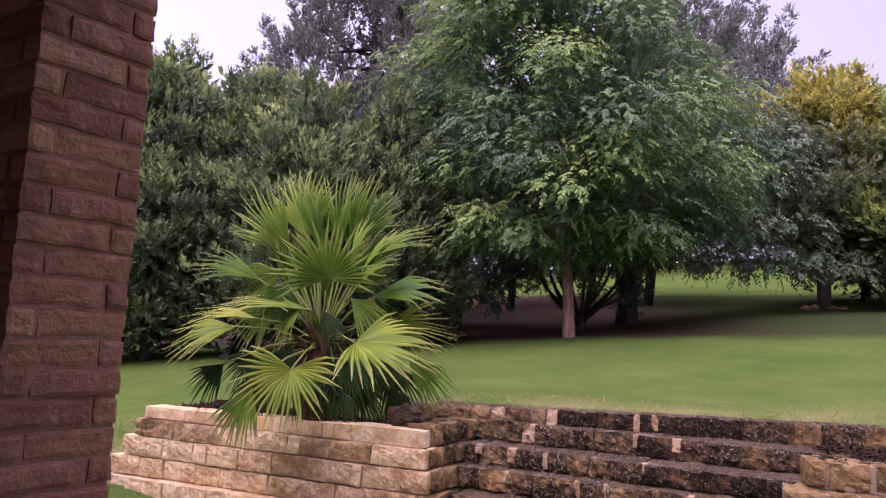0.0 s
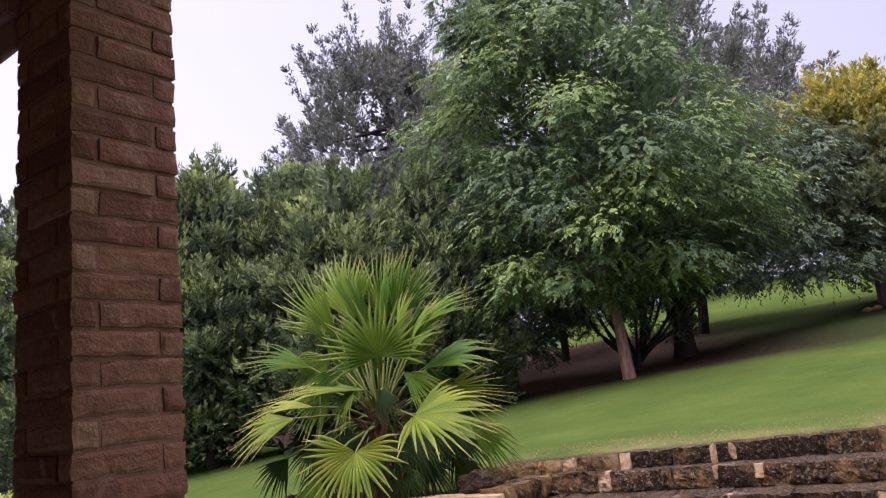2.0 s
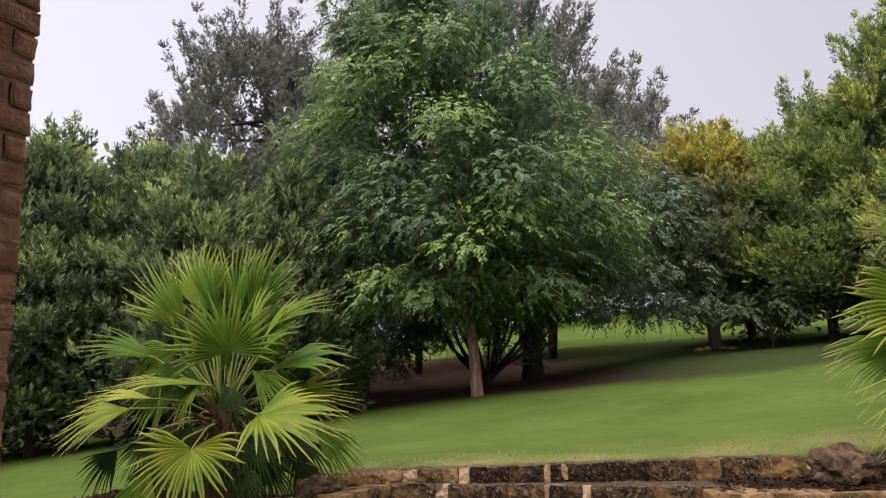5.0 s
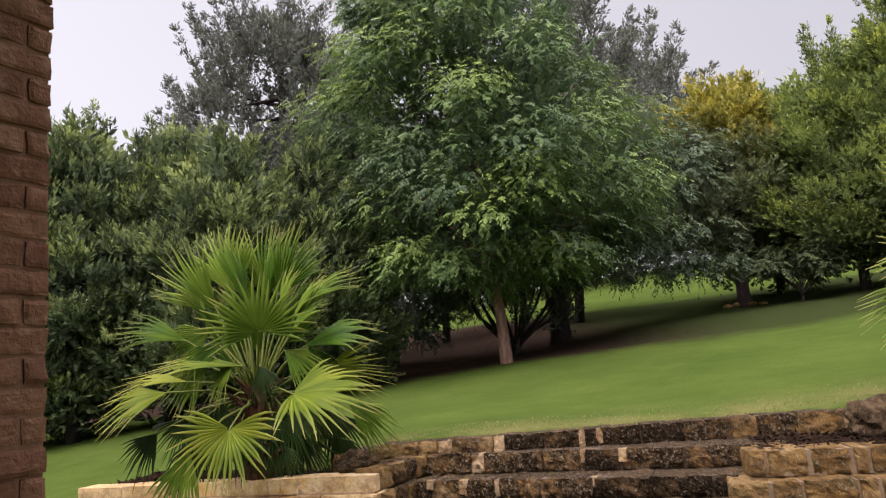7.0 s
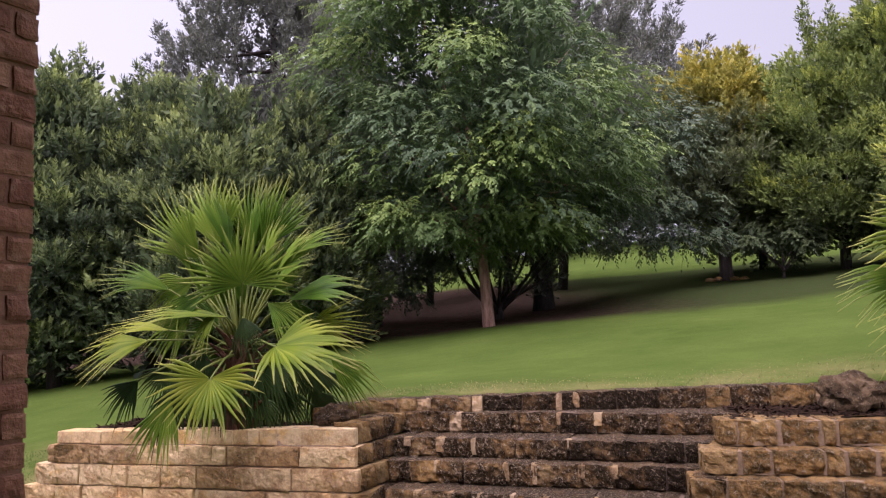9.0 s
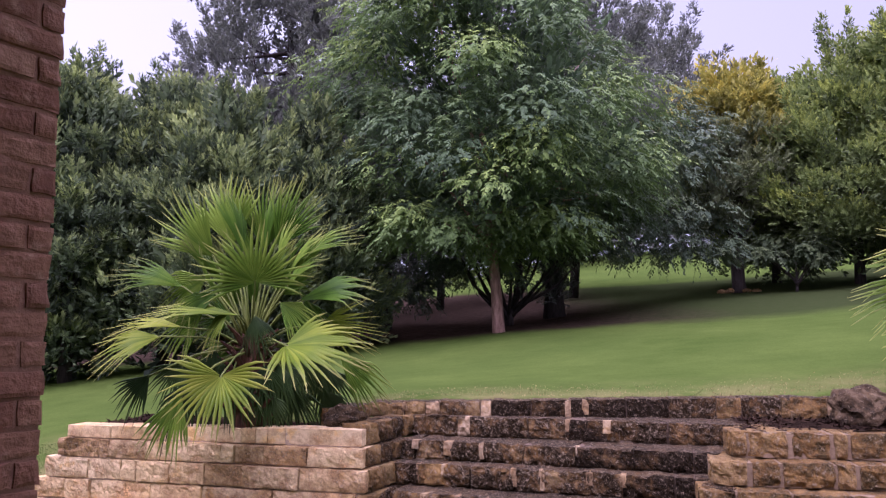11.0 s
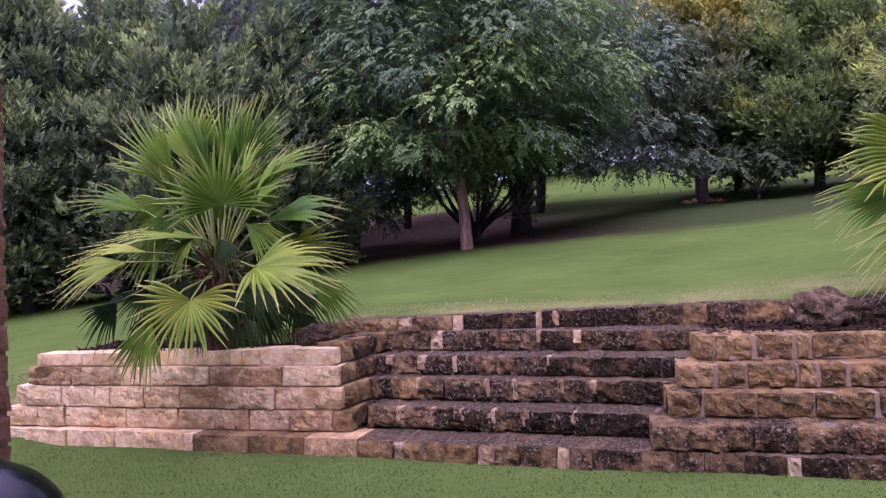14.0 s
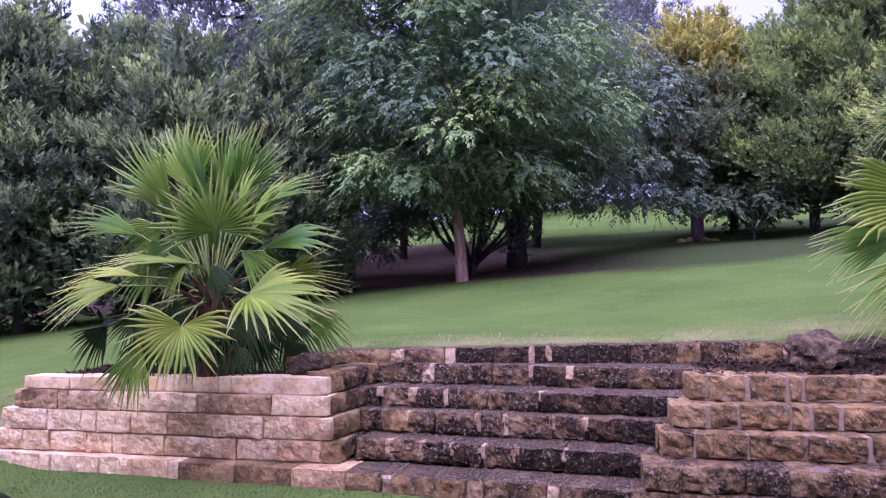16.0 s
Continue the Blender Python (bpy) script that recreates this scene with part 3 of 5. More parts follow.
# tan planter
course(planter_two, (1.56, 5.48), (4.4, 4.85), 0.145, 0.33, 0.4, [S_], (0.22, 0.45), 0.018)
course(planter_two, (1.74, 5.70), (4.5, 5.14), 0.33, 0.52, 0.36, [T_, T_, T_, S_], (0.24, 0.5), 0.016, gap=0.045, mortar=MORTAR_TAN)
course(planter_two, (1.87, 5.84), (4.6, 5.34), 0.52, 0.70, 0.34, [T_], (0.2, 0.42), 0.016, gap=0.05, mortar=MORTAR_TAN)
course(planter_two, (2.08, 6.0), (4.7, 5.6), 0.70, 0.895, 0.34, [T_, T_, T_, M_], (0.22, 0.46), 0.014, gap=0.045, mortar=MORTAR_TAN)
for z0, z1, a, b in ((0.70, 0.895, (2.42, 6.72), (2.10, 6.06)), (0.52, 0.70, (2.2, 6.4), (1.90, 5.92)), (0.33, 0.52, (2.0, 6.2), (1.77, 5.78)), (0.145, 0.33, (1.8, 5.8), (1.59, 5.56))):
    course(planter_two, a, b, z0, z1, 0.25, [T_, S_], (0.16, 0.3), 0.014, mortar=MORTAR_TAN)


def bed_sheet(name, corners, z, label, cells=26):
    """A bumpy sheet of mulch between four corners."""
    a, b, c, d = [np.array(p) for p in corners]
    V = []
    for j in range(cells + 1):
        for i in range(cells + 1):
            s, t = i / cells, j / cells
            p = (a * (1 - s) + b * s) * (1 - t) + (d * (1 - s) + c * s) * t
            q = Vector((p[0], p[1], 0))
            V.append((p[0], p[1], z + 0.035 * noise.noise(q * 2.3) + 0.022 * noise.noise(q * 11)))
    w = cells + 1
    F = [(j * w + i, j * w + i + 1, (j + 1) * w + i + 1, (j + 1) * w + i) for j in range(cells) for i in range(cells)]
    ob = quads(name, V, F, MULCH)
    return tagged(ob, label, "mulch", kind="structure")


bed_sheet("mulch", ((-3.5, 7.4), (-0.9, 6.75), (-0.7, 7.75), (-3.35, 8.35)), 0.765, "dark wet bark mulch filling the pale planter")
bed_sheet("mulch", ((2.25, 6.15), (4.75, 5.75), (4.9, 6.95), (2.5, 7.12)), 0.88, "dark wet bark mulch filling the tan planter")


def boulder(place, size, seed, label):
    bm = bmesh.new()
    bmesh.ops.create_icosphere(bm, subdivisions=4, radius=1)
    o = Vector((seed, seed * 2.2, seed * 0.7))
    for v in bm.verts:
        p = v.co.copy()
        k = 1 + 0.3 * noise.noise(p * 1.3 + o) + 0.16 * noise.noise(p * 3.4 + o) + 0.07 * noise.noise(p * 9 + o)
        v.co = Vector((p.x * size[0] * k, p.y * size[1] * k, max(p.z, -0.5) * size[2] * k))
    ob = part("boulder", bm, STONE_GREY)
    ob.location = place
    return tagged(ob, label, "rock", "garden boulders")


boulder((-1.0, 6.98, 0.87), (0.2, 0.16, 0.13), 3, "pitted grey-brown limestone boulder under the palm")
boulder((3.44, 6.62, 1.0), (0.29, 0.21, 0.2), 8, "pitted dark limestone boulder on the mulch")
boulder((3.98, 6.75, 0.96), (0.24, 0.18, 0.17), 5, "dark weathered boulder under the palm fronds")

# ---- porch: brick column, beam, ceiling, slab and house wall ----
A_DIR, B_DIR = Vector((0.467, 0.884, 0)), Vector((-0.884, 0.467, 0))     # out of the porch; along its edge
COL = Vector((-1.245, 1.74, 0))                                            # inner corner of the column
COL_W = 0.325
porch = Matrix(((B_DIR.x, A_DIR.x, 0, COL.x), (B_DIR.y, A_DIR.y, 0, COL.y), (0, 0, 1, 0), (0, 0, 0, 1)))
# in this frame x runs along the porch edge, y outwards
ROW, JOINT, THICK, LONG = 0.0762, 0.006, 0.072, 0.2465


def brick_mesh(L, D, H, seed):
    bm = bmesh.new()
    bmesh.ops.create_cube(bm, size=1)
    bmesh.ops.subdivide_edges(bm, edges=bm.edges[:], cuts=4, use_grid_fill=True)
    o = Vector((seed, seed * 2, seed * 3))
    skew = Vector((noise.noise(o), noise.noise(o * 1.7), 0))
    for v in bm.verts:
        p = Vector((v.co.x * L, v.co.y * D, v.co.z * H))
        at = sum(abs(abs(c) - 0.5) < 1e-4 for c in v.co)
        if at > 1:
            p -= Vector([math.copysign(0.0035, v.co[i]) if abs(abs(v.co[i]) - 0.5) < 1e-4 else 0 for i in range(3)])
        v.co = p + noise.noise_vector(p * 24 + o) * 0.005
        if v.co.y < -D * 0.3:                        # the split face leans and bulges
            v.co.y += 0.006 * (skew.x * v.co.x / L * 2 + skew.y * v.co.z / H * 2) - 0.006 * noise.noise(p * 11 + o)
    me = bpy.data.meshes.new("brick")
    bm.to_mesh(me)
    bm.free()
    me.materials.append(BRICK)
    return me


LONGS = [brick_mesh(LONG, THICK, ROW - JOINT, k + 1) for k in range(14)]
column = tagged(empty("brick_column"), "square red-brown rock-face brick porch column", "column", kind="structure")
column.matrix_world = porch
core = bmesh.new()
box(core, (0.008, 0.008, 0), (COL_W - 0.008, COL_W - 0.008, 3.3))
part("mortar", core, BRICK_MORTAR, column)
rb = random.Random(9)
h = COL_W / 2
for row in range(43):
    z = ROW * row + ROW / 2
    for side in range(4):
        # each face shows one long brick and the end of its neighbour, swapping over row by row
        m = Matrix.Translation((h, h, z)) @ pose(0, 0, 0, 0, 0, 90 * side)
        x = -h + LONG / 2 if row % 2 else h - LONG / 2
        ob = new("brick", rb.choice(LONGS))
        ob.parent = column
        ob.matrix_basis = m @ pose(x, -h + THICK / 2 + rb.uniform(-0.003, 0.003), 0, 0, rb.uniform(-0.4, 0.4), rb.choice((0, 180)))

beam = tagged(empty("porch_beam"), "brown painted porch beam with lapped trim boards", "beam", kind="structure")
beam.matrix_world = porch
for name, lo, hi in (("beam_core", (COL_W + 0.002, 0.02, 2.88), (7.5, 0.07, 3.28)), ("trim_board", (COL_W + 0.002, -0.005, 2.80), (7.5, 0.018, 2.9)), ("trim_board", (COL_W + 0.002, -0.03, 2.905), (7.5, 0.018, 3.01)), ("trim_board", (COL_W + 0.002, -0.055, 3.015), (7.5, 0.018, 3.28))):
    bm = bmesh.new()
    box(bm, lo, hi, bevel=0.005)
    part(name, bm, TRIM, beam)
for name, lo, hi, m_, label in (("ceiling", (-6.5, -4.0, 3.3), (7.5, 0.3, 3.36), CEILING_PAINT, "brown boarded porch ceiling"), ("floor", (-6.5, -4.0, -0.3), (7.5, 0.42, 0.03), CONCRETE, "plain concrete porch slab"), ("wall_south", (-6.5, -4.3, -0.3), (7.5, -4.002, 3.6), BRICK, "brown brick house wall behind the porch"), ("wall_east", (-6.8, -4.3, -0.3), (-6.502, 0.3, 3.6), BRICK, "brown brick side wall of the porch"), ("wall_west", (7.502, -4.3, -0.3), (7.8, -1.0, 3.6), BRICK, "brown brick side wall of the porch"), ("roof", (-6.7, -4.4, 3.62), (7.7, 0.32, 3.7), TRIM, "plain porch roof")):
    bm = bmesh.new()
    box(bm, lo, hi, bevel=0.004)
    ob = part(name, bm, m_)
    ob.matrix_world = porch
    tagged(ob, label, name.split("_")[0], kind="structure")


def kettle_grill(place):
    g = tagged(empty("kettle_grill", place), "small glossy black kettle barbecue with a domed lid", "barbecue")
    def spin(profile, sides=40):
        bm = bmesh.new()
        rings = [[bm.verts.new((r * math.cos(2 * math.pi * k / sides), r * math.sin(2 * math.pi * k / sides), z)) for k in range(sides)] for r, z in profile]
        for a, b in zip(rings, rings[1:]):
            for k in range(sides):
                bm.faces.new((a[k], a[(k + 1) % sides], b[(k + 1) % sides], b[k]))
        return bm
    dome = [(0.178 * math.cos(a), 1.12 + 0.135 * math.sin(a)) for a in [radians(d) for d in range(0, 90, 6)]] + [(0.002, 1.255)]
    lid = part("lid", spin([(0.172, 1.105), (0.182, 1.107)] + dome), ENAMEL, g, smooth=True)
    part("bowl", spin([(0.182, 1.1)] + [(0.178 * math.cos(a), 1.095 - 0.16 * math.sin(a)) for a in [radians(d) for d in range(0, 90, 8)]] + [(0.002, 0.935)]), ENAMEL, g, smooth=True)
    for k in range(3):
        a = 2 * math.pi * k / 3 + 0.5
        bm = bmesh.new()
        tube(bm, [(0.1 * math.cos(a), 0.1 * math.sin(a), 0.975), (0.22 * math.cos(a), 0.22 * math.sin(a), 0.042)], [0.012, 0.012], 8)
        part("leg", bm, STEEL, g, "steel leg")
    return g


kettle_grill((-0.873, 1.43, -0.012))

# ---- palms ----
def fan_leaf(parent, crown_at, hub, angle, radius, spread, tilt, droop, seed, segments=34, yaw=0.0, leaf=None, fused=None):
    """A stalk and a pleated fan blade whose fingers part and bend towards their tips.
    angle: where the fan points, seen from the house; tilt: how far its face turns up."""
    r = random.Random(seed)
    hub, root = Vector(hub), Vector(crown_at)
    a, ty = radians(angle), radians(yaw)
    d = Vector((math.cos(a) * math.cos(ty), math.sin(ty), math.sin(a) * math.cos(ty))).normalized()
    face = Vector((0, -1, 0))
    face = (face - d * face.dot(d)).normalized()
    t = radians(tilt)
    face = (face * math.cos(t) + d.cross(face) * math.sin(t) * (-1 if math.cos(a) >= 0 else 1)).normalized()
    side = d.cross(face)
    bm = bmesh.new()
    mid = (hub + root) / 2 + Vector((0, 0, 0.06))
    tube(bm, [root, mid, hub, hub + d * radius * 0.12], [0.016, 0.011, 0.008, 0.003], 6)
    stalk = part("leaf_stalk", bm, STALK, parent, smooth=True)
    V, F, tip = [], [], []
    cut = r.uniform(0.3, 0.42) if leaf is LEAF_PALM_OLD else r.uniform(0.36, 0.5)
    cut = fused or cut
    step = radians(2 * spread) / segments
    for k in range(segments):
        th = -radians(spread) + step * (k + 0.5)
        bias = r.uniform(-0.85, 0.85) * step
        L = radius * (1 - 0.24 * (abs(th) / max(radians(spread), 0.5)) ** 2) * r.uniform(0.86, 1.04)
        hang = (droop * 0.45 + 0.02) * r.uniform(0.2, 1.6) * (3.0 if r.random() < 0.08 else 1.0)
        lift = r.uniform(-0.1, 0.1)
        n0 = len(V)
        for q, (f, wk) in enumerate(((0.03, 1.0), (0.28, 1.0), (cut, 1.0), (0.45 + cut * 0.55, 0.7), (1.0, 0.03))):
            free = max(f - cut, 0) / (1 - cut)
            at = th + bias * free
            u = d * math.cos(at) + side * math.sin(at)
            w = side * math.cos(at) - d * math.sin(at)
            reach = radius * f if f <= cut else radius * cut + (L - radius * cut) * free
            cup = 0.07 * (abs(th) / 1.2) ** 2 * f
            p = hub + u * reach + face * (radius * (0.06 * math.sin(f * 3) + cup + lift * free * 0.6)) - Vector((0, 0, 1)) * (radius * (hang * free ** 1.6 + droop * 0.1 * f * f))
            half = max(radius * min(f, cut) * step * 0.52 * wk, 0.0014)
            ridge = face * half * (1.0 if f <= cut else 0.6)
            V += [p - w * half - ridge, p + ridge, p + w * half - ridge]
            tip += [(0, 0, 0.0, 0.1, 0.9)[q]] * 3
        for q in range(4):
            i = n0 + q * 3
            F += [(i, i + 1, i + 4, i + 3), (i + 1, i + 2, i + 5, i + 4)]
    blade = quads("leaf_blade", [tuple(v) for v in V], F, leaf or LEAF_PALM, stalk)
    blade.data.attributes.new("tip", "FLOAT", "POINT").data.foreach_set("value", tip)
    return blade


STALK = leaf_mat("palm_stalk", (0.07, 0.1, 0.018), (0.13, 0.16, 0.03), (0.22, 0.22, 0.05), 0.4, 3.0, 0.5, 0.0)


def palm_tree(place, label):
    p = tagged(empty("fan_palm", place), label, "palm", "fan palms in the planters")
    bm = bmesh.new()
    tube(bm, [(0, 0, -0.05), (0.01, 0, 0.25), (0.02, 0, 0.55), (0.0, 0.0, 0.85)], [0.15, 0.14, 0.12, 0.09], 14)
    r = random.Random(3)
    for k in range(46):                              # old leaf bases, lapped up the trunk
        a, z = k * 2.4, 0.05 + 0.017 * k
        rr = 0.14 - 0.05 * z
        o = Vector((math.cos(a) * rr, math.sin(a) * rr, z))
        out = Vector((math.cos(a), math.sin(a), 1.2)).normalized()
        tube(bm, [o, o + out * r.uniform(0.07, 0.14), o + out * r.uniform(0.15, 0.22) + Vector((math.cos(a), math.sin(a), 0)) * 0.04], [0.032, 0.022, 0.008], 5)
    part("trunk", bm, PALM_TRUNK, p)
    return p


palm = palm_tree((-1.86, 7.0, 0.80), "bushy green fan palm growing in the pale planter")
fan_count = [0]


def fan(tree, hub, angle, radius, spread, tilt, droop, yaw=0.0, crown=0.72, old=False, leaf=None, fused=None):
    fan_count[0] += 1
    fan_leaf(tree, (hub[0] * 0.08, hub[1] * 0.08, crown + 0.04 * math.sin(fan_count[0] * 2.1)), (hub[0], hub[1], hub[2] - 0.80), angle, radius, spread, tilt, droop, fan_count[0], segments=int(10 + spread * (0.17 if tree is palm else 0.3)), yaw=yaw, leaf=leaf or (LEAF_PALM_OLD if old else LEAF_PALM), fused=fused)


fan(palm, (-0.40, 0.10, 2.36), 129, 0.84, 42, -25, 0.06)
fan(palm, (-0.30, 0.35, 2.50), 98, 0.78, 44, -15, 0.04)
fan(palm, (0.00, 0.42, 2.46), 86, 0.84, 38, 10, 0.04)
fan(palm, (0.17, 0.15, 2.46), 62, 0.80, 34, -20, 0.05)
fan(palm, (0.05, 0.25, 2.40), 78, 0.78, 24, 60, 0.05)
fan(palm, (-0.15, 0.20, 2.40), 108, 0.76, 22, 55, 0.05)
fan(palm, (0.13, -0.42, 2.08), 92, 0.6, 104, 8, 0.06, yaw=-24)
fan(palm, (-0.26, -0.28, 2.0), 214, 0.46, 36, 20, 0.3)
fan(palm, (0.30, -0.22, 1.92), -38, 0.46, 38, 15, 0.3)
fan(palm, (-0.12, -0.30, 1.86), 238, 0.42, 30, 40, 0.35, old=True)
fan(palm, (0.10, -0.30, 1.80), -72, 0.36, 44, -10, 0.3, leaf=LEAF_PALM_SHADED)
fan(palm, (0.36, -0.15, 2.08), 48, 0.5, 26, 50, 0.2)
fan(palm, (-0.64, 0.00, 2.07), 163, 0.74, 24, 40, 0.12)
fan(palm, (0.35, 0.20, 2.34), 28, 0.74, 20, 45, 0.12)
fan(palm, (0.42, 0.05, 1.95), 12, 0.80, 28, 52, 0.2)
fan(palm, (-0.03, -0.32, 1.80), 178, 0.92, 17, 66, 0.10, old=True)
fan(palm, (-0.74, -0.25, 1.62), 198, 0.64, 38, 48, 0.2, yaw=-15, old=True)
fan(palm, (-0.60, -0.10, 1.70), 176, 0.70, 18, 60, 0.2, old=True)
fan(palm, (0.42, -0.50, 1.54), -13, 0.78, 84, 60, 0.08, yaw=-10, old=True)
fan(palm, (-0.10, -0.55, 1.29), -96, 0.57, 116, 5, 0.06, yaw=-26, old=True)
fan(palm, (0.58, 0.30, 1.74), -2, 0.64, 46, -25, 0.15, old=True)
fan(palm, (0.80, 0.10, 1.42), -38, 0.58, 34, -10, 0.2)
fan(palm, (-0.43, -0.55, 1.13), -106, 0.56, 34, 0, 0.10, yaw=-12)
fan(palm, (-0.88, -0.10, 1.27), -132, 0.42, 40, 0, 0.2, leaf=LEAF_PALM_SHADED)
fan(palm, (0.36, 0.10, 1.14), -95, 0.44, 80, 0, 0.30, leaf=LEAF_PALM_SHADED)
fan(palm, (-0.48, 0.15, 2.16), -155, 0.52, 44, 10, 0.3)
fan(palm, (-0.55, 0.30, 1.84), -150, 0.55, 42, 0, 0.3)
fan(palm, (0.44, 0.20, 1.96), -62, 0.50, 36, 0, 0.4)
fan(palm, (0.64, 0.30, 1.33), -80, 0.48, 60, 0, 0.30, leaf=LEAF_PALM_SHADED)
fan(palm, (0.18, -0.10, 1.11), -90, 0.36, 70, 0, 0.30, leaf=LEAF_PALM_SHADED)
rp = random.Random(21)
for k in range(16):                                  # younger fronds inside the crown, seen more edge on
    x = rp.uniform(-0.4, 0.42)
    fan(palm, (x * 0.8, rp.uniform(-0.1, 0.45), rp.uniform(1.85, 2.3)), 90 - x * 110 + rp.uniform(-14, 14), rp.uniform(0.45, 0.66), rp.uniform(14, 34), rp.uniform(35, 75) * rp.choice((-1, 1)), rp.uniform(0.05, 0.2), yaw=rp.uniform(-25, 25))
for k in range(8):                                   # shaded inner fronds
    a = 360 * k / 8 + rp.uniform(-12, 12)
    fan(palm, (0.28 * math.cos(radians(a)), rp.uniform(0.1, 0.5), 1.75 + 0.32 * math.sin(radians(a))), a, rp.uniform(0.42, 0.6), rp.uniform(45, 65), rp.uniform(-20, 20), rp.uniform(0.2, 0.6), yaw=rp.uniform(-30, 30))
for k in range(20):                                   # hanging skirt of fronds, their shade put into a darker green
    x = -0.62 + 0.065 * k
    fan(palm, (x, rp.uniform(-0.2, 0.4), rp.uniform(1.12, 1.55)), -90 + x * 50 + rp.uniform(-12, 12), rp.uniform(0.36, 0.5), rp.uniform(40, 60), rp.uniform(-25, 25), 0.4, leaf=LEAF_PALM_SHADED)

palm_two = palm_tree((4.55, 6.45, 0.88), "green fan palm with long fronds, growing in the tan planter")
fan(palm_two, (-0.26, -0.25, 2.22), 178, 0.98, 29, 8, 0.10, old=True, fused=0.66)
fan(palm_two, (-0.28, 0.10, 1.96), 194, 0.94, 22, 35, 0.12, fused=0.6)
fan(palm_two, (-0.28, -0.20, 1.78), 217, 0.98, 25, 10, 0.12, old=True, fused=0.45)
fan(palm_two, (-0.12, -0.05, 2.95), 172, 0.74, 26, 25, 0.45, fused=0.45)
fan(palm_two, (-0.05, 0.10, 2.72), 150, 0.80, 22, 40, 0.15, old=True, fused=0.5)
fan(palm_two, (0.02, 0.2, 2.65), 112, 0.85, 40, -15, 0.08)
fan(palm_two, (0.10, 0.1, 2.70), 78, 0.85, 45, -10, 0.1)
fan(palm_two, (0.4, 0.0, 2.3), 40, 0.85, 45, -10, 0.15, old=True)
fan(palm_two, (0.5, -0.1, 1.8), -10, 0.8, 50, 10, 0.2, old=True)
fan(palm_two, (0.05, -0.5, 2.0), 80, 0.55, 90, 20, 0.15)
fan(palm_two, (0.15, -0.4, 1.5), -75, 0.6, 70, 10, 0.2, old=True)
fan(palm_two, (-0.1, 0.2, 1.55), -120, 0.5, 50, 0, 0.3, leaf=LEAF_PALM_SHADED)
fan(palm_two, (0.25, 0.2, 1.5), -60, 0.5, 50, 0, 0.3, leaf=LEAF_PALM_SHADED)

# ---- trees ----
def boughs_in(base, hs, rs, count, size, seed, squash=(1, 1), inner=0.45, shift=None):
    """Boughs that fill a crown given by its radius (and sideways shift) at each height: centres, sizes, outward directions."""
    g = np.random.default_rng(seed)
    hs, rs = np.array(hs, float), np.array(rs, float)
    hh = np.linspace(hs[0], hs[-1], 200)
    w = np.interp(hh, hs, rs) + 0.12
    h = g.choice(hh, count, p=w / w.sum())
    r = np.interp(h, hs, rs)
    a = np.arange(count) * 2.399963 + g.uniform(-0.5, 0.5, count)
    s = g.uniform(size[0], size[1], count)
    rad = np.maximum(r * np.sqrt(g.uniform(inner, 1.0, count)) - s * 0.45, 0)
    o = np.stack([np.cos(a), np.sin(a), 0 * a], 1)
    sx = np.interp(h, hs, shift) if shift is not None else 0 * h
    c = np.stack([base[0] + sx + rad * o[:, 0] * squash[0], base[1] + rad * o[:, 1] * squash[1], base[2] + h], 1)
    o[:, 2] = 0.9 * ((h - hs[0]) / (hs[-1] - hs[0])) ** 3
    return c, s, unit(o)


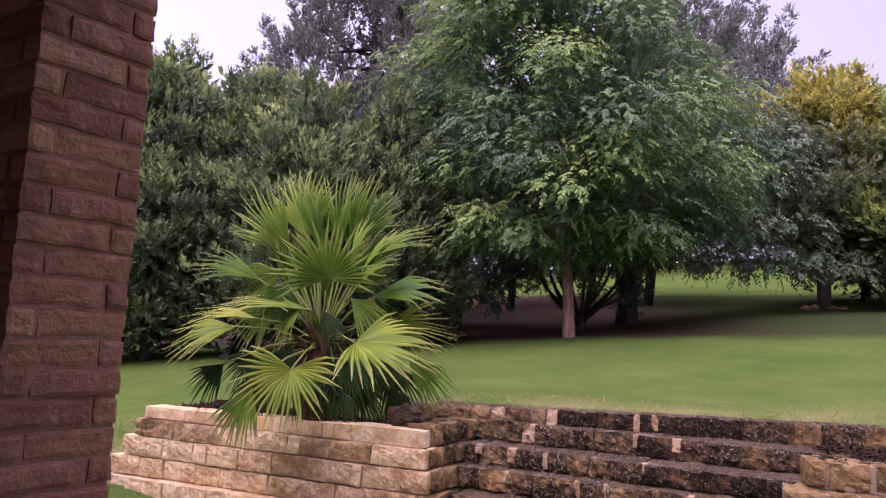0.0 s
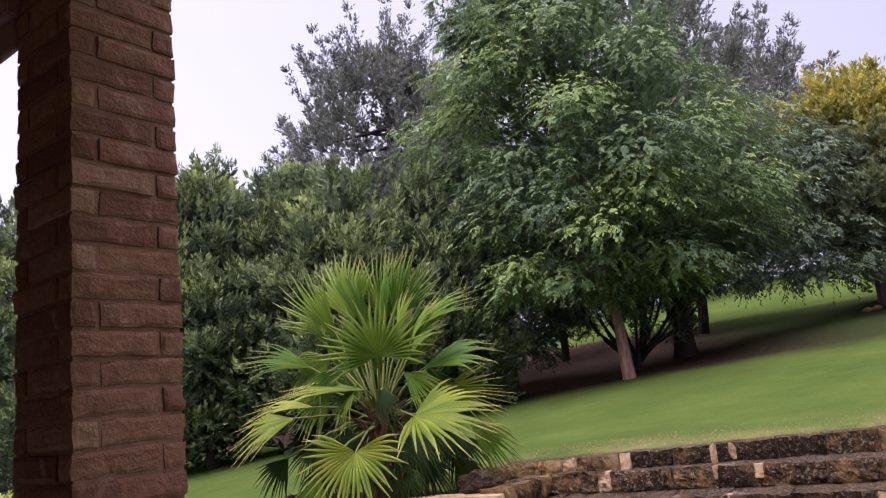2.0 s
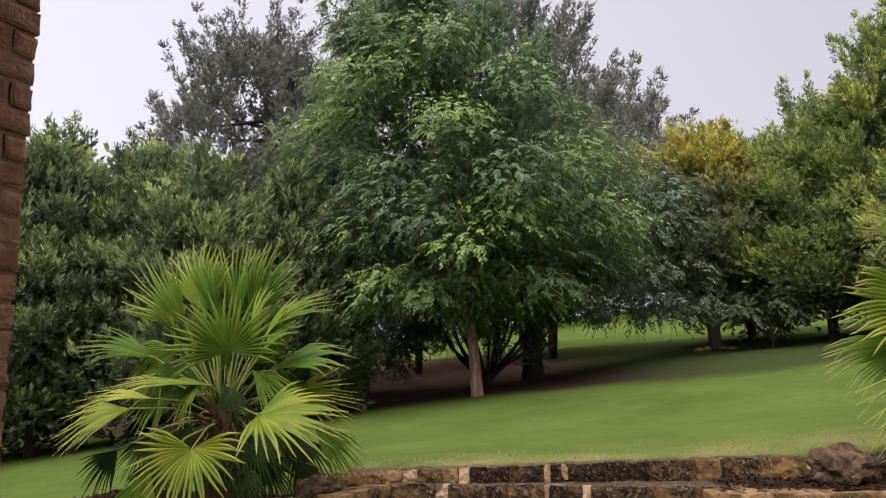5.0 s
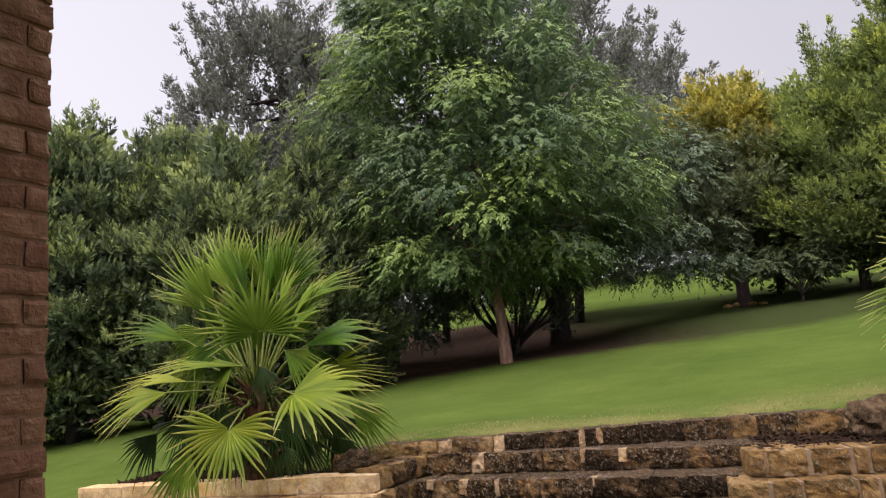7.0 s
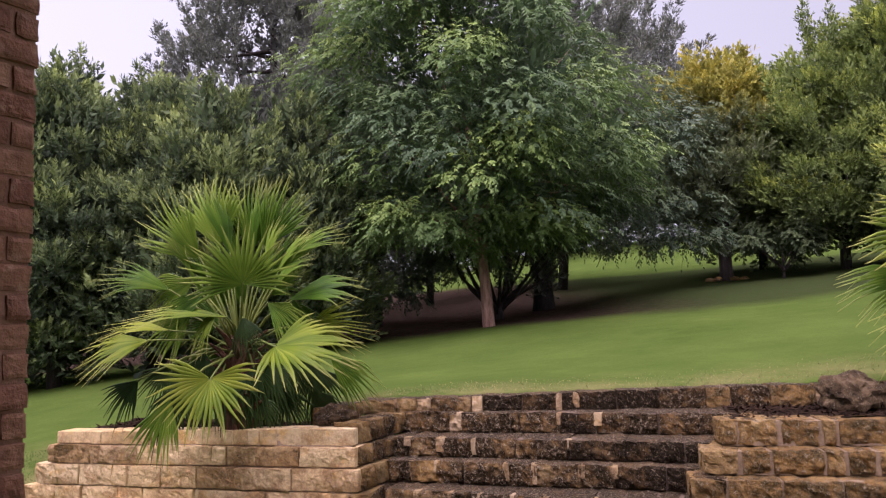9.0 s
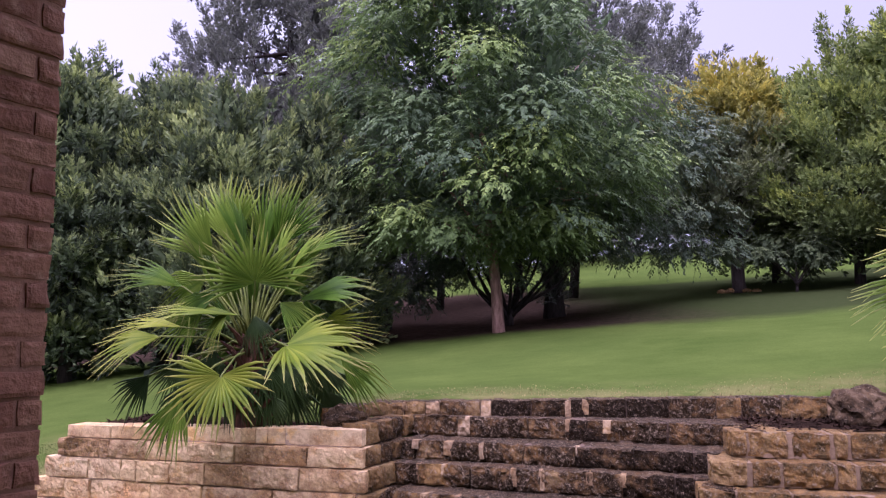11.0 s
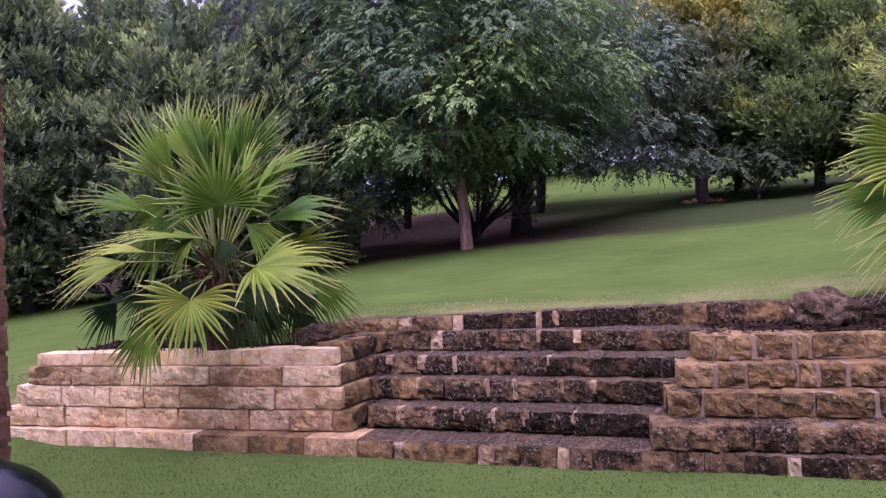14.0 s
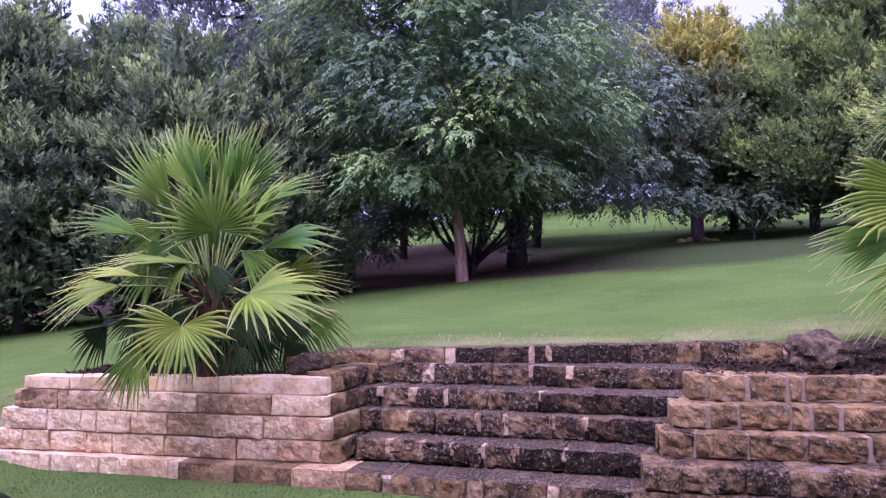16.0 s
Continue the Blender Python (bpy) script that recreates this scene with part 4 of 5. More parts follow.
def foliage(name, boughs, per, material, parent, seed, style, leaf=(0.1, 0.035), flat=0.6, leaflets=8, tone=(0.5, 0.22), shell=0.75):
    """Sprays of leaves over each bough. 'droop' hangs compound leaves from it, 'plume' points upright sprays out of it."""
    g = np.random.default_rng(seed)
    C, S, O = boughs
    n = len(C)
    idx = np.repeat(np.arange(n), per)
    m = len(idx)
    o, s = O[idx], S[idx, None]
    up = np.tile([0.0, 0.0, 1.0], (m, 1))
    d = unit(g.normal(size=(m, 3)) + up * 0.45 + o * 0.4)
    lump = 1 + 0.22 * np.sin(d @ g.normal(size=(3, 1)) * 4 + idx[:, None] * 1.7)
    rad = np.where(g.uniform(size=(m, 1)) < shell, g.uniform(0.78, 1.08, (m, 1)), g.uniform(0.2, 0.85, (m, 1))) * lump
    along = np.sum(d * o, 1, keepdims=True)
    p = C[idx] + (d * np.array([1, 1, flat]) + o * along * 0.3) * s * rad
    if style == "droop":
        p -= up * s * 0.38 * np.maximum(along, 0) ** 2
        out = unit(d * np.array([1, 1, 0.35]) + o * 0.3 + g.normal(size=(m, 3)) * 0.3 - up * 0.3)
        stem = leaf[0] * 2.6
    else:
        p += up * s * 0.25 * np.maximum(along, 0)
        out = unit(d * 0.75 + o * 0.35 + up * 0.7 + g.normal(size=(m, 3)) * 0.28)
        stem = leaf[0] * 1.9
    side = unit(np.cross(out, up) + 1e-3)
    top = np.cross(side, out)
    shade = np.clip(g.normal(tone[0], tone[1], n), 0, 1)[idx]
    # outer ends are young growth; the upward term paints skylight onto bough tops
    young_lit = np.clip(0.5 * (rad[:, 0] - 0.45) + 0.45 * d[:, 2] + 0.15 * along[:, 0], 0, 1)
    parts, tones, tips = [], [], []
    for k in range(leaflets):
        f = (k + 0.5) / leaflets
        sgn = 1 if k % 2 else -1
        if style == "droop":
            b = p + out * stem * f - up * stem * 0.4 * f * f
            al = out * 0.7 + side * sgn * (0.85 - 0.5 * f) - up * 0.45 + g.normal(size=(m, 3)) * 0.18
            nn = up * 0.7 + d * 0.7 + g.normal(size=(m, 3)) * 0.28
        else:
            b = p + out * stem * f
            ph = g.uniform(0, 2 * np.pi, (m, 1))
            al = out + (side * np.cos(ph) + top * np.sin(ph)) * (0.8 - 0.45 * f)
            nn = up * 0.55 + d * 0.8 + g.normal(size=(m, 3)) * 0.4
        L = leaf[0] * g.uniform(0.7, 1.25, m) * (1.1 - 0.35 * f)
        parts.append(leaf_quads(b, al, nn, L, L * leaf[1] / leaf[0]))
        tones.append(np.repeat(shade, 4))
        tips.append(np.repeat(young_lit * (0.55 + 0.45 * f), 4))
    V = np.concatenate(parts)
    ob = quads(name, V, np.arange(len(V)).reshape(-1, 4), material, parent)
    for key, vals in (("bough", tones), ("young_lit", tips)):
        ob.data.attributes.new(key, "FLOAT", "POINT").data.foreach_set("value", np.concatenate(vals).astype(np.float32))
    return ob


def limb_to(bm, start, end, r0, r1, sag, rr, sides=6):
    a, b = Vector(start), Vector(end)
    mid = a.lerp(b, 0.5) + Vector((rr.uniform(-0.2, 0.2), rr.uniform(-0.2, 0.2), sag))
    pts = []
    for k in range(6):
        t = k / 5
        pts.append(a * (1 - t) ** 2 + mid * 2 * t * (1 - t) + b * t * t)
    tube(bm, pts, [r0 + (r1 - r0) * k / 5 for k in range(6)], sides)


def tree(name, base, trunk_pts, trunk_r, label, category, crowns, bark, limbs=14, seed=1, group="", limb_from=(0.25, 0.8), sides=10, limb_r=0.5, core=None):
    """crowns: list of (boughs, sprays a bough, material, style, leaf, flatness, tone)."""
    t = tagged(empty(name, base), label, category, group)
    rr = random.Random(seed)
    bm = bmesh.new()
    tp = [Vector(p) for p in trunk_pts]
    tube(bm, tp, trunk_r, sides)
    part("trunk", bm, bark, t, smooth=True)
    allc = crowns[0][0][0]
    for k in range(limbs):
        bm = bmesh.new()
        c = allc[rr.randrange(len(allc))]
        f = rr.uniform(*limb_from) * (len(tp) - 1)
        i = min(int(f), len(tp) - 2)
        s = tp[i].lerp(tp[i + 1], f - i)
        limb_to(bm, s, (c[0] - base[0], c[1] - base[1], c[2] - base[2]), trunk_r[i] * limb_r, 0.01, rr.uniform(-0.3, 0.2), rr)
        part("limb", bm, bark, t, smooth=True)
    if core:                                         # the dense inside of the crown; its low tone paints the inner shade
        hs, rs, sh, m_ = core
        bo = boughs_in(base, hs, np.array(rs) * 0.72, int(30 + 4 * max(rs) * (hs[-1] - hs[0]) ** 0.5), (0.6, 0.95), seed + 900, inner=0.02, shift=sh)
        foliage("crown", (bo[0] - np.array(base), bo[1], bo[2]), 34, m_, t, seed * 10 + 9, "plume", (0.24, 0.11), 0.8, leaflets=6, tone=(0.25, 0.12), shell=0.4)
    for j, (bo, per, m_, style, leaf, flat, tone) in enumerate(crowns):
        foliage("crown", (bo[0] - np.array(base), bo[1], bo[2]), per, m_, t, seed * 10 + j, style, leaf, flat, tone=tone)
    return t


def sprigs(base, hs, rs, count, length, seed, shift=None, low=0.3, rise=1.0, thick=0.2):
    """Thin shoots that stand out of a crown and break up its outline."""
    g = np.random.default_rng(seed)
    hs = np.array(hs, float)
    h = hs[0] + (hs[-1] - hs[0]) * g.uniform(low, 1.0, count)
    r = np.interp(h, hs, rs) * 0.85
    a = g.uniform(0, 2 * np.pi, count)
    up = rise * (g.uniform(0.25, 1.3, count) + 0.9 * ((h - hs[0]) / (hs[-1] - hs[0])) ** 2)
    d = unit(np.stack([np.cos(a), np.sin(a), up], 1))
    sx = np.interp(h, hs, shift) if shift is not None else 0 * h
    p = np.stack([base[0] + sx + r * np.cos(a), base[1] + r * np.sin(a), base[2] + h], 1)
    L = length * g.uniform(0.5, 1.2, count)
    k = np.linspace(0, 1, 6)
    bend = np.array([0, 0, 0.22]) * (L[:, None] * k ** 2)[..., None]
    c = p[:, None] + d[:, None] * (L[:, None] * k)[..., None] + bend
    return c.reshape(-1, 3), np.tile(thick * (1 - 0.75 * k), count), np.repeat(d, 6, 0)


def joined(*bs):
    return tuple(np.concatenate([b[i] for b in bs]) for i in range(3))


def chosen(b, keep):
    return b[0][keep], b[1][keep], b[2][keep]


# the shade tree on the lawn; its crown leans over to one side towards the top
MAIN = (1.08, 18.0, 1.62)
MH = [2.3, 3.0, 4.0, 5.0, 6.3, 7.2, 8.2, 9.0, 10.0, 10.8]
MR = [2.3, 3.1, 3.6, 3.8, 3.9, 3.6, 2.8, 1.9, 1.4, 0.4]
MS = [-0.7, -0.1, 0.1, 0.0, -0.25, -0.45, -0.9, -1.2, -1.5, -1.5]
cm = boughs_in(MAIN, MH, MR, 84, (0.7, 1.2), 11, (1.0, 0.9), 0.5, MS)
hang = boughs_in((MAIN[0], MAIN[1] - 0.9, MAIN[2]), [2.0, 2.5, 3.0], [1.8, 2.2, 1.6], 9, (0.5, 0.75), 19, (1.0, 0.6), 0.3, [-1.2, -1.3, -1.2])
cm = joined(cm, hang)
# half the house-side boughs take the lighter leaf, as if the sky lit them
pale = (np.random.default_rng(8).uniform(size=len(cm[0])) < 0.5) & (cm[0][:, 1] < 18.2) & (cm[0][:, 2] < 9.6)
tree("shade_tree", MAIN, [(0, 0, -0.1), (-0.05, 0, 0.12), (-0.1, 0, 1.0), (-0.22, 0, 2.4), (-0.4, 0, 5), (-0.8, 0, 8), (-1.4, 0, 10.3)], [0.2, 0.155, 0.13, 0.115, 0.09, 0.05, 0.02],
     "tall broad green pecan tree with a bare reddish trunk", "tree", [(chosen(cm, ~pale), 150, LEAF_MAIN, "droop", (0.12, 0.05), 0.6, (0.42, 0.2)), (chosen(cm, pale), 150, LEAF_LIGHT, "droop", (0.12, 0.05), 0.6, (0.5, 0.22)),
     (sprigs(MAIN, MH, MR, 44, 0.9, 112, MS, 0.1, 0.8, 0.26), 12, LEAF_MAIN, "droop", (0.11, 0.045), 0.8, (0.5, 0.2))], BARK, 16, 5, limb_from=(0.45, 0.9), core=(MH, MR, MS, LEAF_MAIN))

# small many-stemmed tree just behind it: thin stems fanning out of one low stump
M2 = (1.45, 20.6, 1.92)
c2 = boughs_in(M2, [2.3, 2.9, 4.2, 5.5], [2.6, 3.4, 3.2, 1.4], 46, (0.55, 0.9), 12, (1.15, 0.8))
low2 = boughs_in(M2, [1.25, 1.6, 2.1], [1.6, 2.0, 2.3], 13, (0.2, 0.34), 120, (1.1, 0.7), 0.6)
many = tree("many_stemmed_tree", M2, [(0, 0, -0.1), (0.02, 0, 0.3), (0.0, 0, 0.55)], [0.13, 0.11, 0.1],
            "dark low tree with many thin spreading stems", "tree", [(c2, 80, LEAF_DEEP, "droop", (0.13, 0.055), 0.6, (0.4, 0.2)), (low2, 45, LEAF_DEEP, "droop", (0.11, 0.05), 0.8, (0.6, 0.2))], BARK_DARK, 0, 6)
r2 = random.Random(62)
for k in range(15):
    a, reach = 2.4 * k, r2.uniform(0.9, 2.3)
    top = Vector((math.cos(a) * reach * 1.15, math.sin(a) * reach * 0.6, r2.uniform(2.1, 2.8)))
    foot = Vector((math.cos(a) * 0.06, math.sin(a) * 0.06, r2.uniform(0.1, 0.45)))
    knee = foot.lerp(top, 0.5) + Vector((0, 0, r2.uniform(-0.35, 0.1)))
    bm = bmesh.new()
    tube(bm, [foot, foot.lerp(knee, 0.5) + Vector((0, 0, -0.04)), knee, knee.lerp(top, 0.5) + Vector((r2.uniform(-0.1, 0.1), 0, 0.06)), top], [0.055, 0.046, 0.036, 0.028, 0.015], 6)
    for q in range(3):                               # forks near the top
        f = knee.lerp(top, r2.uniform(0.1, 0.7))
        tube(bm, [f, f + Vector((r2.uniform(-0.5, 0.5), r2.uniform(-0.3, 0.3), r2.uniform(0.3, 0.8)))], [0.018, 0.006], 5)
    part("stem", bm, BARK_DARK, many, smooth=True)

# dark cedar close behind, with a thick trunk clad in shoots
M3 = (2.85, 22.0, 2.15)
P3 = ([2.0, 3.5, 5.5, 7.5, 9.2, 10.4, 11.0], [1.5, 2.6, 3.0, 2.7, 2.0, 1.1, 0.3])
c3 = boughs_in(M3, *P3, 56, (0.5, 0.95), 13)
g3 = np.random.default_rng(31)
k3 = np.linspace(0.5, 2.2, 14)
clad = (np.stack([M3[0] + g3.normal(0, 0.16, 14), M3[1] - 0.2 + g3.normal(0, 0.12, 14), M3[2] + k3], 1), np.full(14, 0.26), unit(g3.normal(size=(14, 3)) * np.array([1, 1, 0.2])))
tree("cedar_tree", M3, [(0, 0, -0.1), (0, 0, 0.6), (0.05, 0, 2.5), (0, 0, 10)], [0.36, 0.28, 0.24, 0.05],
     "dark dense cedar behind the shade tree", "tree", [(c3, 50, LEAF_DARK, "plume", (0.17, 0.06), 0.8, (0.35, 0.2)), (sprigs(M3, *P3, 50, 1.3, 131, low=0.6, rise=1.1, thick=0.2), 9, LEAF_DARK, "plume", (0.13, 0.045), 1.0, (0.35, 0.15)), (clad, 24, LEAF_DARK, "plume", (0.14, 0.05), 1.0, (0.3, 0.15))], BARK_DARK, 14, 7, "cedars behind the lawn", limb_from=(0.6, 0.95))

# thin tree whose branches hang over the lawn
M4 = (3.0, 22.7, 2.25)
c4 = boughs_in((M4[0] + 2.65, M4[1] - 0.8, M4[2]), [2.0, 2.6, 3.6, 5, 6.5], [1.3, 2.1, 2.4, 2.1, 0.9], 30, (0.55, 0.9), 14)
low4 = boughs_in((M4[0] + 2.9, M4[1] - 1.0, M4[2]), [1.55, 1.8, 2.1], [1.5, 1.9, 1.9], 9, (0.26, 0.42), 140, (1.2, 0.5), 0.4)
tree("hanging_tree", M4, [(0, 0, -0.1), (0, 0, 1.0), (0.1, 0, 3.5)], [0.13, 0.11, 0.05],
     "thin green tree with drooping leafy branches", "tree", [(c4, 70, LEAF_DEEP, "droop", (0.14, 0.06), 0.7, (0.45, 0.2)), (low4, 40, LEAF_DEEP, "droop", (0.13, 0.055), 1.0, (0.7, 0.2))], BARK_DARK, 12, 8, limb_from=(0.7, 1.0))

# junipers along the lawn
JUN = "junipers along the lawn"
for k, (x, y, top, r) in enumerate(((-12.5, 16.5, 7.0, 2.2), (-10.3, 17.5, 6.5, 2.2), (-8.4, 16.6, 6.4, 1.9), (-6.6, 17.4, 6.0, 1.9), (-5.0, 16.8, 5.5, 1.8), (-3.4, 18.0, 5.3, 1.7))):
    z = float(ground_z(np.array(x), np.array(y)))
    B = (x, y, z)
    prof = ([0.35, 1.2, 2.6, top * 0.62, top * 0.85, top], [r * 0.75, r, r * 1.08, r * 0.9, r * 0.55, 0.15])
    tree("juniper_tree", B, [(0, 0, -0.1), (0, 0, 1), (0, 0, top * 0.9)], [0.16, 0.13, 0.02], "dense dark green juniper reaching down to the ground", "tree",
         [(boughs_in(B, *prof, 92, (0.34, 0.62), 20 + k, inner=0.55), 58, LEAF_JUNIPER, "plume", (0.15, 0.05), 0.85, (0.45, 0.22)), (sprigs(B, *prof, 44, 0.75, 400 + k, low=0.45, rise=1.9, thick=0.17), 10, LEAF_JUNIPER, "plume", (0.12, 0.038), 1.0, (0.45, 0.2))], BARK_DARK, 8, 30 + k, JUN, core=(*prof, None, LEAF_JUNIPER))

# tall grey cedar behind them, with feathery tips
M5 = (-5.3, 24.0, 1.2)
P5 = ([3.2, 5.2, 7.6, 9.6, 10.9, 11.6], [2.6, 3.4, 3.4, 2.8, 2.0, 0.9])
tree("cedar_tree", M5, [(0, 0, -0.1), (0.1, 0, 3), (0, 0, 8), (0, 0, 12.3)], [0.3, 0.26, 0.16, 0.03],
     "tall grey-green cedar with feathery open top", "tree", [(boughs_in(M5, *P5, 80, (0.4, 0.8), 15), 50, LEAF_DARK, "plume", (0.18, 0.06), 0.8, (0.4, 0.2)), (sprigs(M5, *P5, 90, 1.5, 151, low=0.5, rise=0.9, thick=0.2), 9, LEAF_DARK, "plume", (0.13, 0.042), 1.0, (0.3, 0.15))], BARK_DARK, 30, 9, "cedars behind the lawn", core=(*P5, None, LEAF_DARK))
M6 = (-2.0, 23.0, 1.6)
low6 = boughs_in((-1.5, 22.0, 1.65), [0.8, 1.4, 2.3], [0.9, 1.4, 1.6], 15, (0.28, 0.5), 161, (1.0, 0.6), 0.2)
tree("cedar_tree", M6, [(0, 0, -0.1), (0.1, 0, 3), (0, 0, 7)], [0.13, 0.11, 0.04],
     "dark cedar with thin lower branches", "tree", [(boughs_in(M6, [1.2, 2.2, 4.5, 6.5, 8.5], [1.2, 2.2, 2.6, 2.5, 1.0], 62, (0.45, 0.85), 16), 50, LEAF_DARK, "plume", (0.17, 0.06), 0.8, (0.35, 0.2)), (low6, 46, LEAF_DEEP, "droop", (0.13, 0.055), 0.9, (0.4, 0.2))], BARK_DARK, 26, 10, "cedars behind the lawn")
M7 = (6.3, 30.0, 3.4)
P7 = ([2.5, 5.0, 7.5, 9.4, 10.4], [3.0, 4.2, 4.0, 2.6, 1.2])
tree("cedar_tree", M7, [(-1.65, 0, -0.25), (-1.4, 0, 3), (0, 0, 9)], [0.2, 0.17, 0.05],
     "far grey-green cedar with a feathery top", "tree", [(boughs_in(M7, *P7, 90, (0.5, 0.95), 17, (1.0, 0.8)), 42, LEAF_DARK, "plume", (0.2, 0.068), 0.8, (0.45, 0.2)), (sprigs(M7, *P7, 100, 1.7, 171, rise=0.9, thick=0.22), 9, LEAF_DARK, "plume", (0.15, 0.05), 1.0, (0.4, 0.2))], BARK_DARK, 30, 11, "cedars behind the lawn", core=(*P7, None, LEAF_DARK))

# high-crowned cedars on the slope behind
for k, (x, y) in enumerate(((-5.2, 31.0), (-0.6, 33.0), (3.0, 35.5))):
    z = float(ground_z(np.array(x), np.array(y)))
    B = (x, y, z)
    tree("cedar_tree", B, [(0, 0, -0.1), (0.05, 0, 3), (0, 0, 7.5)], [0.17, 0.14, 0.04], "dark cedar standing on the slope behind", "tree",
         [(boughs_in(B, [2.3, 3.4, 5.5, 7.5, 9.0], [3.2, 4.8, 4.8, 3.2, 1.0], 70, (0.65, 1.2), 60 + k), 34, LEAF_DARK, "plume", (0.25, 0.095), 0.8, (0.4, 0.2))], BARK_DARK, 10, 70 + k, "cedars behind the lawn")

# oak whose top is turning yellow
M8 = (8.88, 24.0, 2.98)
P8 = ([2.0, 3.2, 4.6, 5.8, 6.6], [1.7, 2.3, 2.2, 1.5, 0.5])
S8 = [-0.4, -0.5, -0.5, -0.15, 0.35]
tree("oak_tree", M8, [(0, 0, -0.1), (-0.02, 0, 0.3), (-0.05, 0, 1.6), (-0.15, 0, 3), (-0.1, 0, 5.2)], [0.26, 0.2, 0.18, 0.13, 0.04],
     "oak with yellowing top and a dark bare trunk", "tree", [(boughs_in(M8, *P8, 66, (0.36, 0.66), 18, shift=S8, inner=0.4), 62, LEAF_YELLOW, "plume", (0.12, 0.06), 0.7, (0.45, 0.25)), (sprigs(M8, *P8, 34, 0.6, 181, S8), 14, LEAF_YELLOW, "plume", (0.1, 0.05), 1.0, (0.5, 0.2))], BARK_DARK, 20, 12, limb_from=(0.5, 0.9), core=(*P8, S8, LEAF_YELLOW))
for k in range(7):
    a = k * 0.9 + 0.3
    ob = boulder((8.88 + 0.55 * math.cos(a), 24 + 0.45 * math.sin(a), 3.02), (0.13, 0.1, 0.075), 20 + k, "small pale stone round the oak trunk")
    ob.data.materials[0] = STONE_TAN

# young cedars beside the oak, broad and bright below, a taller one behind them
for k, (x, y, low, top, r) in enumerate(((11.9, 22.6, 0.8, 6.7, 2.6), (13.7, 21.6, 0.5, 8.5, 2.3), (11.3, 27.0, 0.5, 6.0, 2.0), (15.8, 20.0, 0.4, 8.9, 2.6), (13.4, 18.6, 0.4, 5.2, 1.9))):
    z = float(ground_z(np.array(x), np.array(y)))
    B = (x, y, z)
    prof = ([low, low + 0.8, 3.0, top * 0.6, top * 0.82, top], [r * 0.7, r, r * 1.08, r * 0.9, r * 0.5, 0.15])
    tree("young_cedar", B, [(0, 0, -0.1), (0, 0, 1), (0, 0, top * 0.9)], [0.16, 0.13, 0.02], "bushy green cedar with bright new growth", "tree",
         [(boughs_in(B, *prof, 96, (0.36, 0.7), 40 + k, inner=0.55), 56, LEAF_RIGHT, "plume", (0.15, 0.055), 0.85, (0.45, 0.25)), (sprigs(B, *prof, 40, 1.1, 500 + k, low=0.4, rise=1.8, thick=0.2), 10, LEAF_RIGHT, "plume", (0.12, 0.042), 1.0, (0.4, 0.2))], BARK_DARK, 10, 50 + k, "young cedars by the lawn", core=(*prof, None, LEAF_RIGHT))

# broad-leaved shrub between the oak and the cedars
SH = (9.9, 22.3, float(ground_z(np.array(9.9), np.array(22.3))))
tree("shrub", SH, [(0, 0, -0.1), (0.02, 0, 0.3), (0, 0, 0.9)], [0.05, 0.04, 0.02], "low grey-green broad-leaved shrub under the cedars", "shrub",
     [(boughs_in(SH, [0.75, 1.15, 1.6], [0.7, 1.1, 0.7], 20, (0.18, 0.32), 19, (1.2, 0.8)), 30, LEAF_SHRUB, "droop", (0.13, 0.08), 0.7, (0.5, 0.25))], BARK_DARK, 8, 14)

# bright young bush at the open end of the lawn
BU = (-7.5, 9.0, float(ground_z(np.array(-7.5), np.array(9.0))))
tree("bush", BU, [(0, 0, -0.05), (0.02, 0, 0.3), (0, 0, 0.9)], [0.03, 0.025, 0.012], "small yellow-green bush on the lawn", "bush",
     [(boughs_in(BU, [0.15, 0.5, 0.85], [0.2, 0.26, 0.1], 10, (0.11, 0.17), 77), 26, LEAF_RIGHT, "plume", (0.09, 0.045), 0.9, (0.8, 0.15))], BARK_DARK, 5, 15)

# woods on the far side of the rise
g_far = np.random.default_rng(77)
xs_far = np.linspace(-52, 58, 88) + g_far.uniform(-1, 1, 88)
ys_far = 52 + 0.002 * xs_far ** 2 + g_far.uniform(0, 7, 88) - 9 * (xs_far < -8)
zs_far = ground_z(xs_far, ys_far)
far_boughs = []
for x, y, z in zip(xs_far, ys_far, zs_far):
    t = g_far.uniform(5.0, 8.0) + (4 if x < -8 else 0)
    far_boughs.append(boughs_in((x, y, z), [0.3, 1.5, t * 0.6, t], [1.5, 2.2, 2.0, 0.4], 13, (0.9, 1.5), int(g_far.integers(1e6))))
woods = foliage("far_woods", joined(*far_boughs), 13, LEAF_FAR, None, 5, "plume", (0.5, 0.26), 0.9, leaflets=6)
tagged(woods, "hazy grey-green woods beyond the lawn", "woods", kind="stuff")


# ---- grass ----
def blades(name, count, xr, yr, keep, height, width, seed, label, material):
    g = np.random.default_rng(seed)
    x, y = g.uniform(*xr, count), g.uniform(*yr, count)
    ok = keep(x, y)
    x, y = x[ok], y[ok]
    m = len(x)
    p = np.stack([x, y, ground_z(x, y) - 0.008], 1)
    al = np.stack([g.normal(0, 0.5, m), g.normal(0, 0.5, m), np.ones(m)], 1)
    L = height * g.uniform(0.5, 1.3, m)
    V = leaf_quads(p, al, g.normal(size=(m, 3)), L, np.full(m, width))
    ob = quads(name, V, np.arange(len(V)).reshape(-1, 4), material)
    return tagged(ob, label, "grass", kind="stuff")


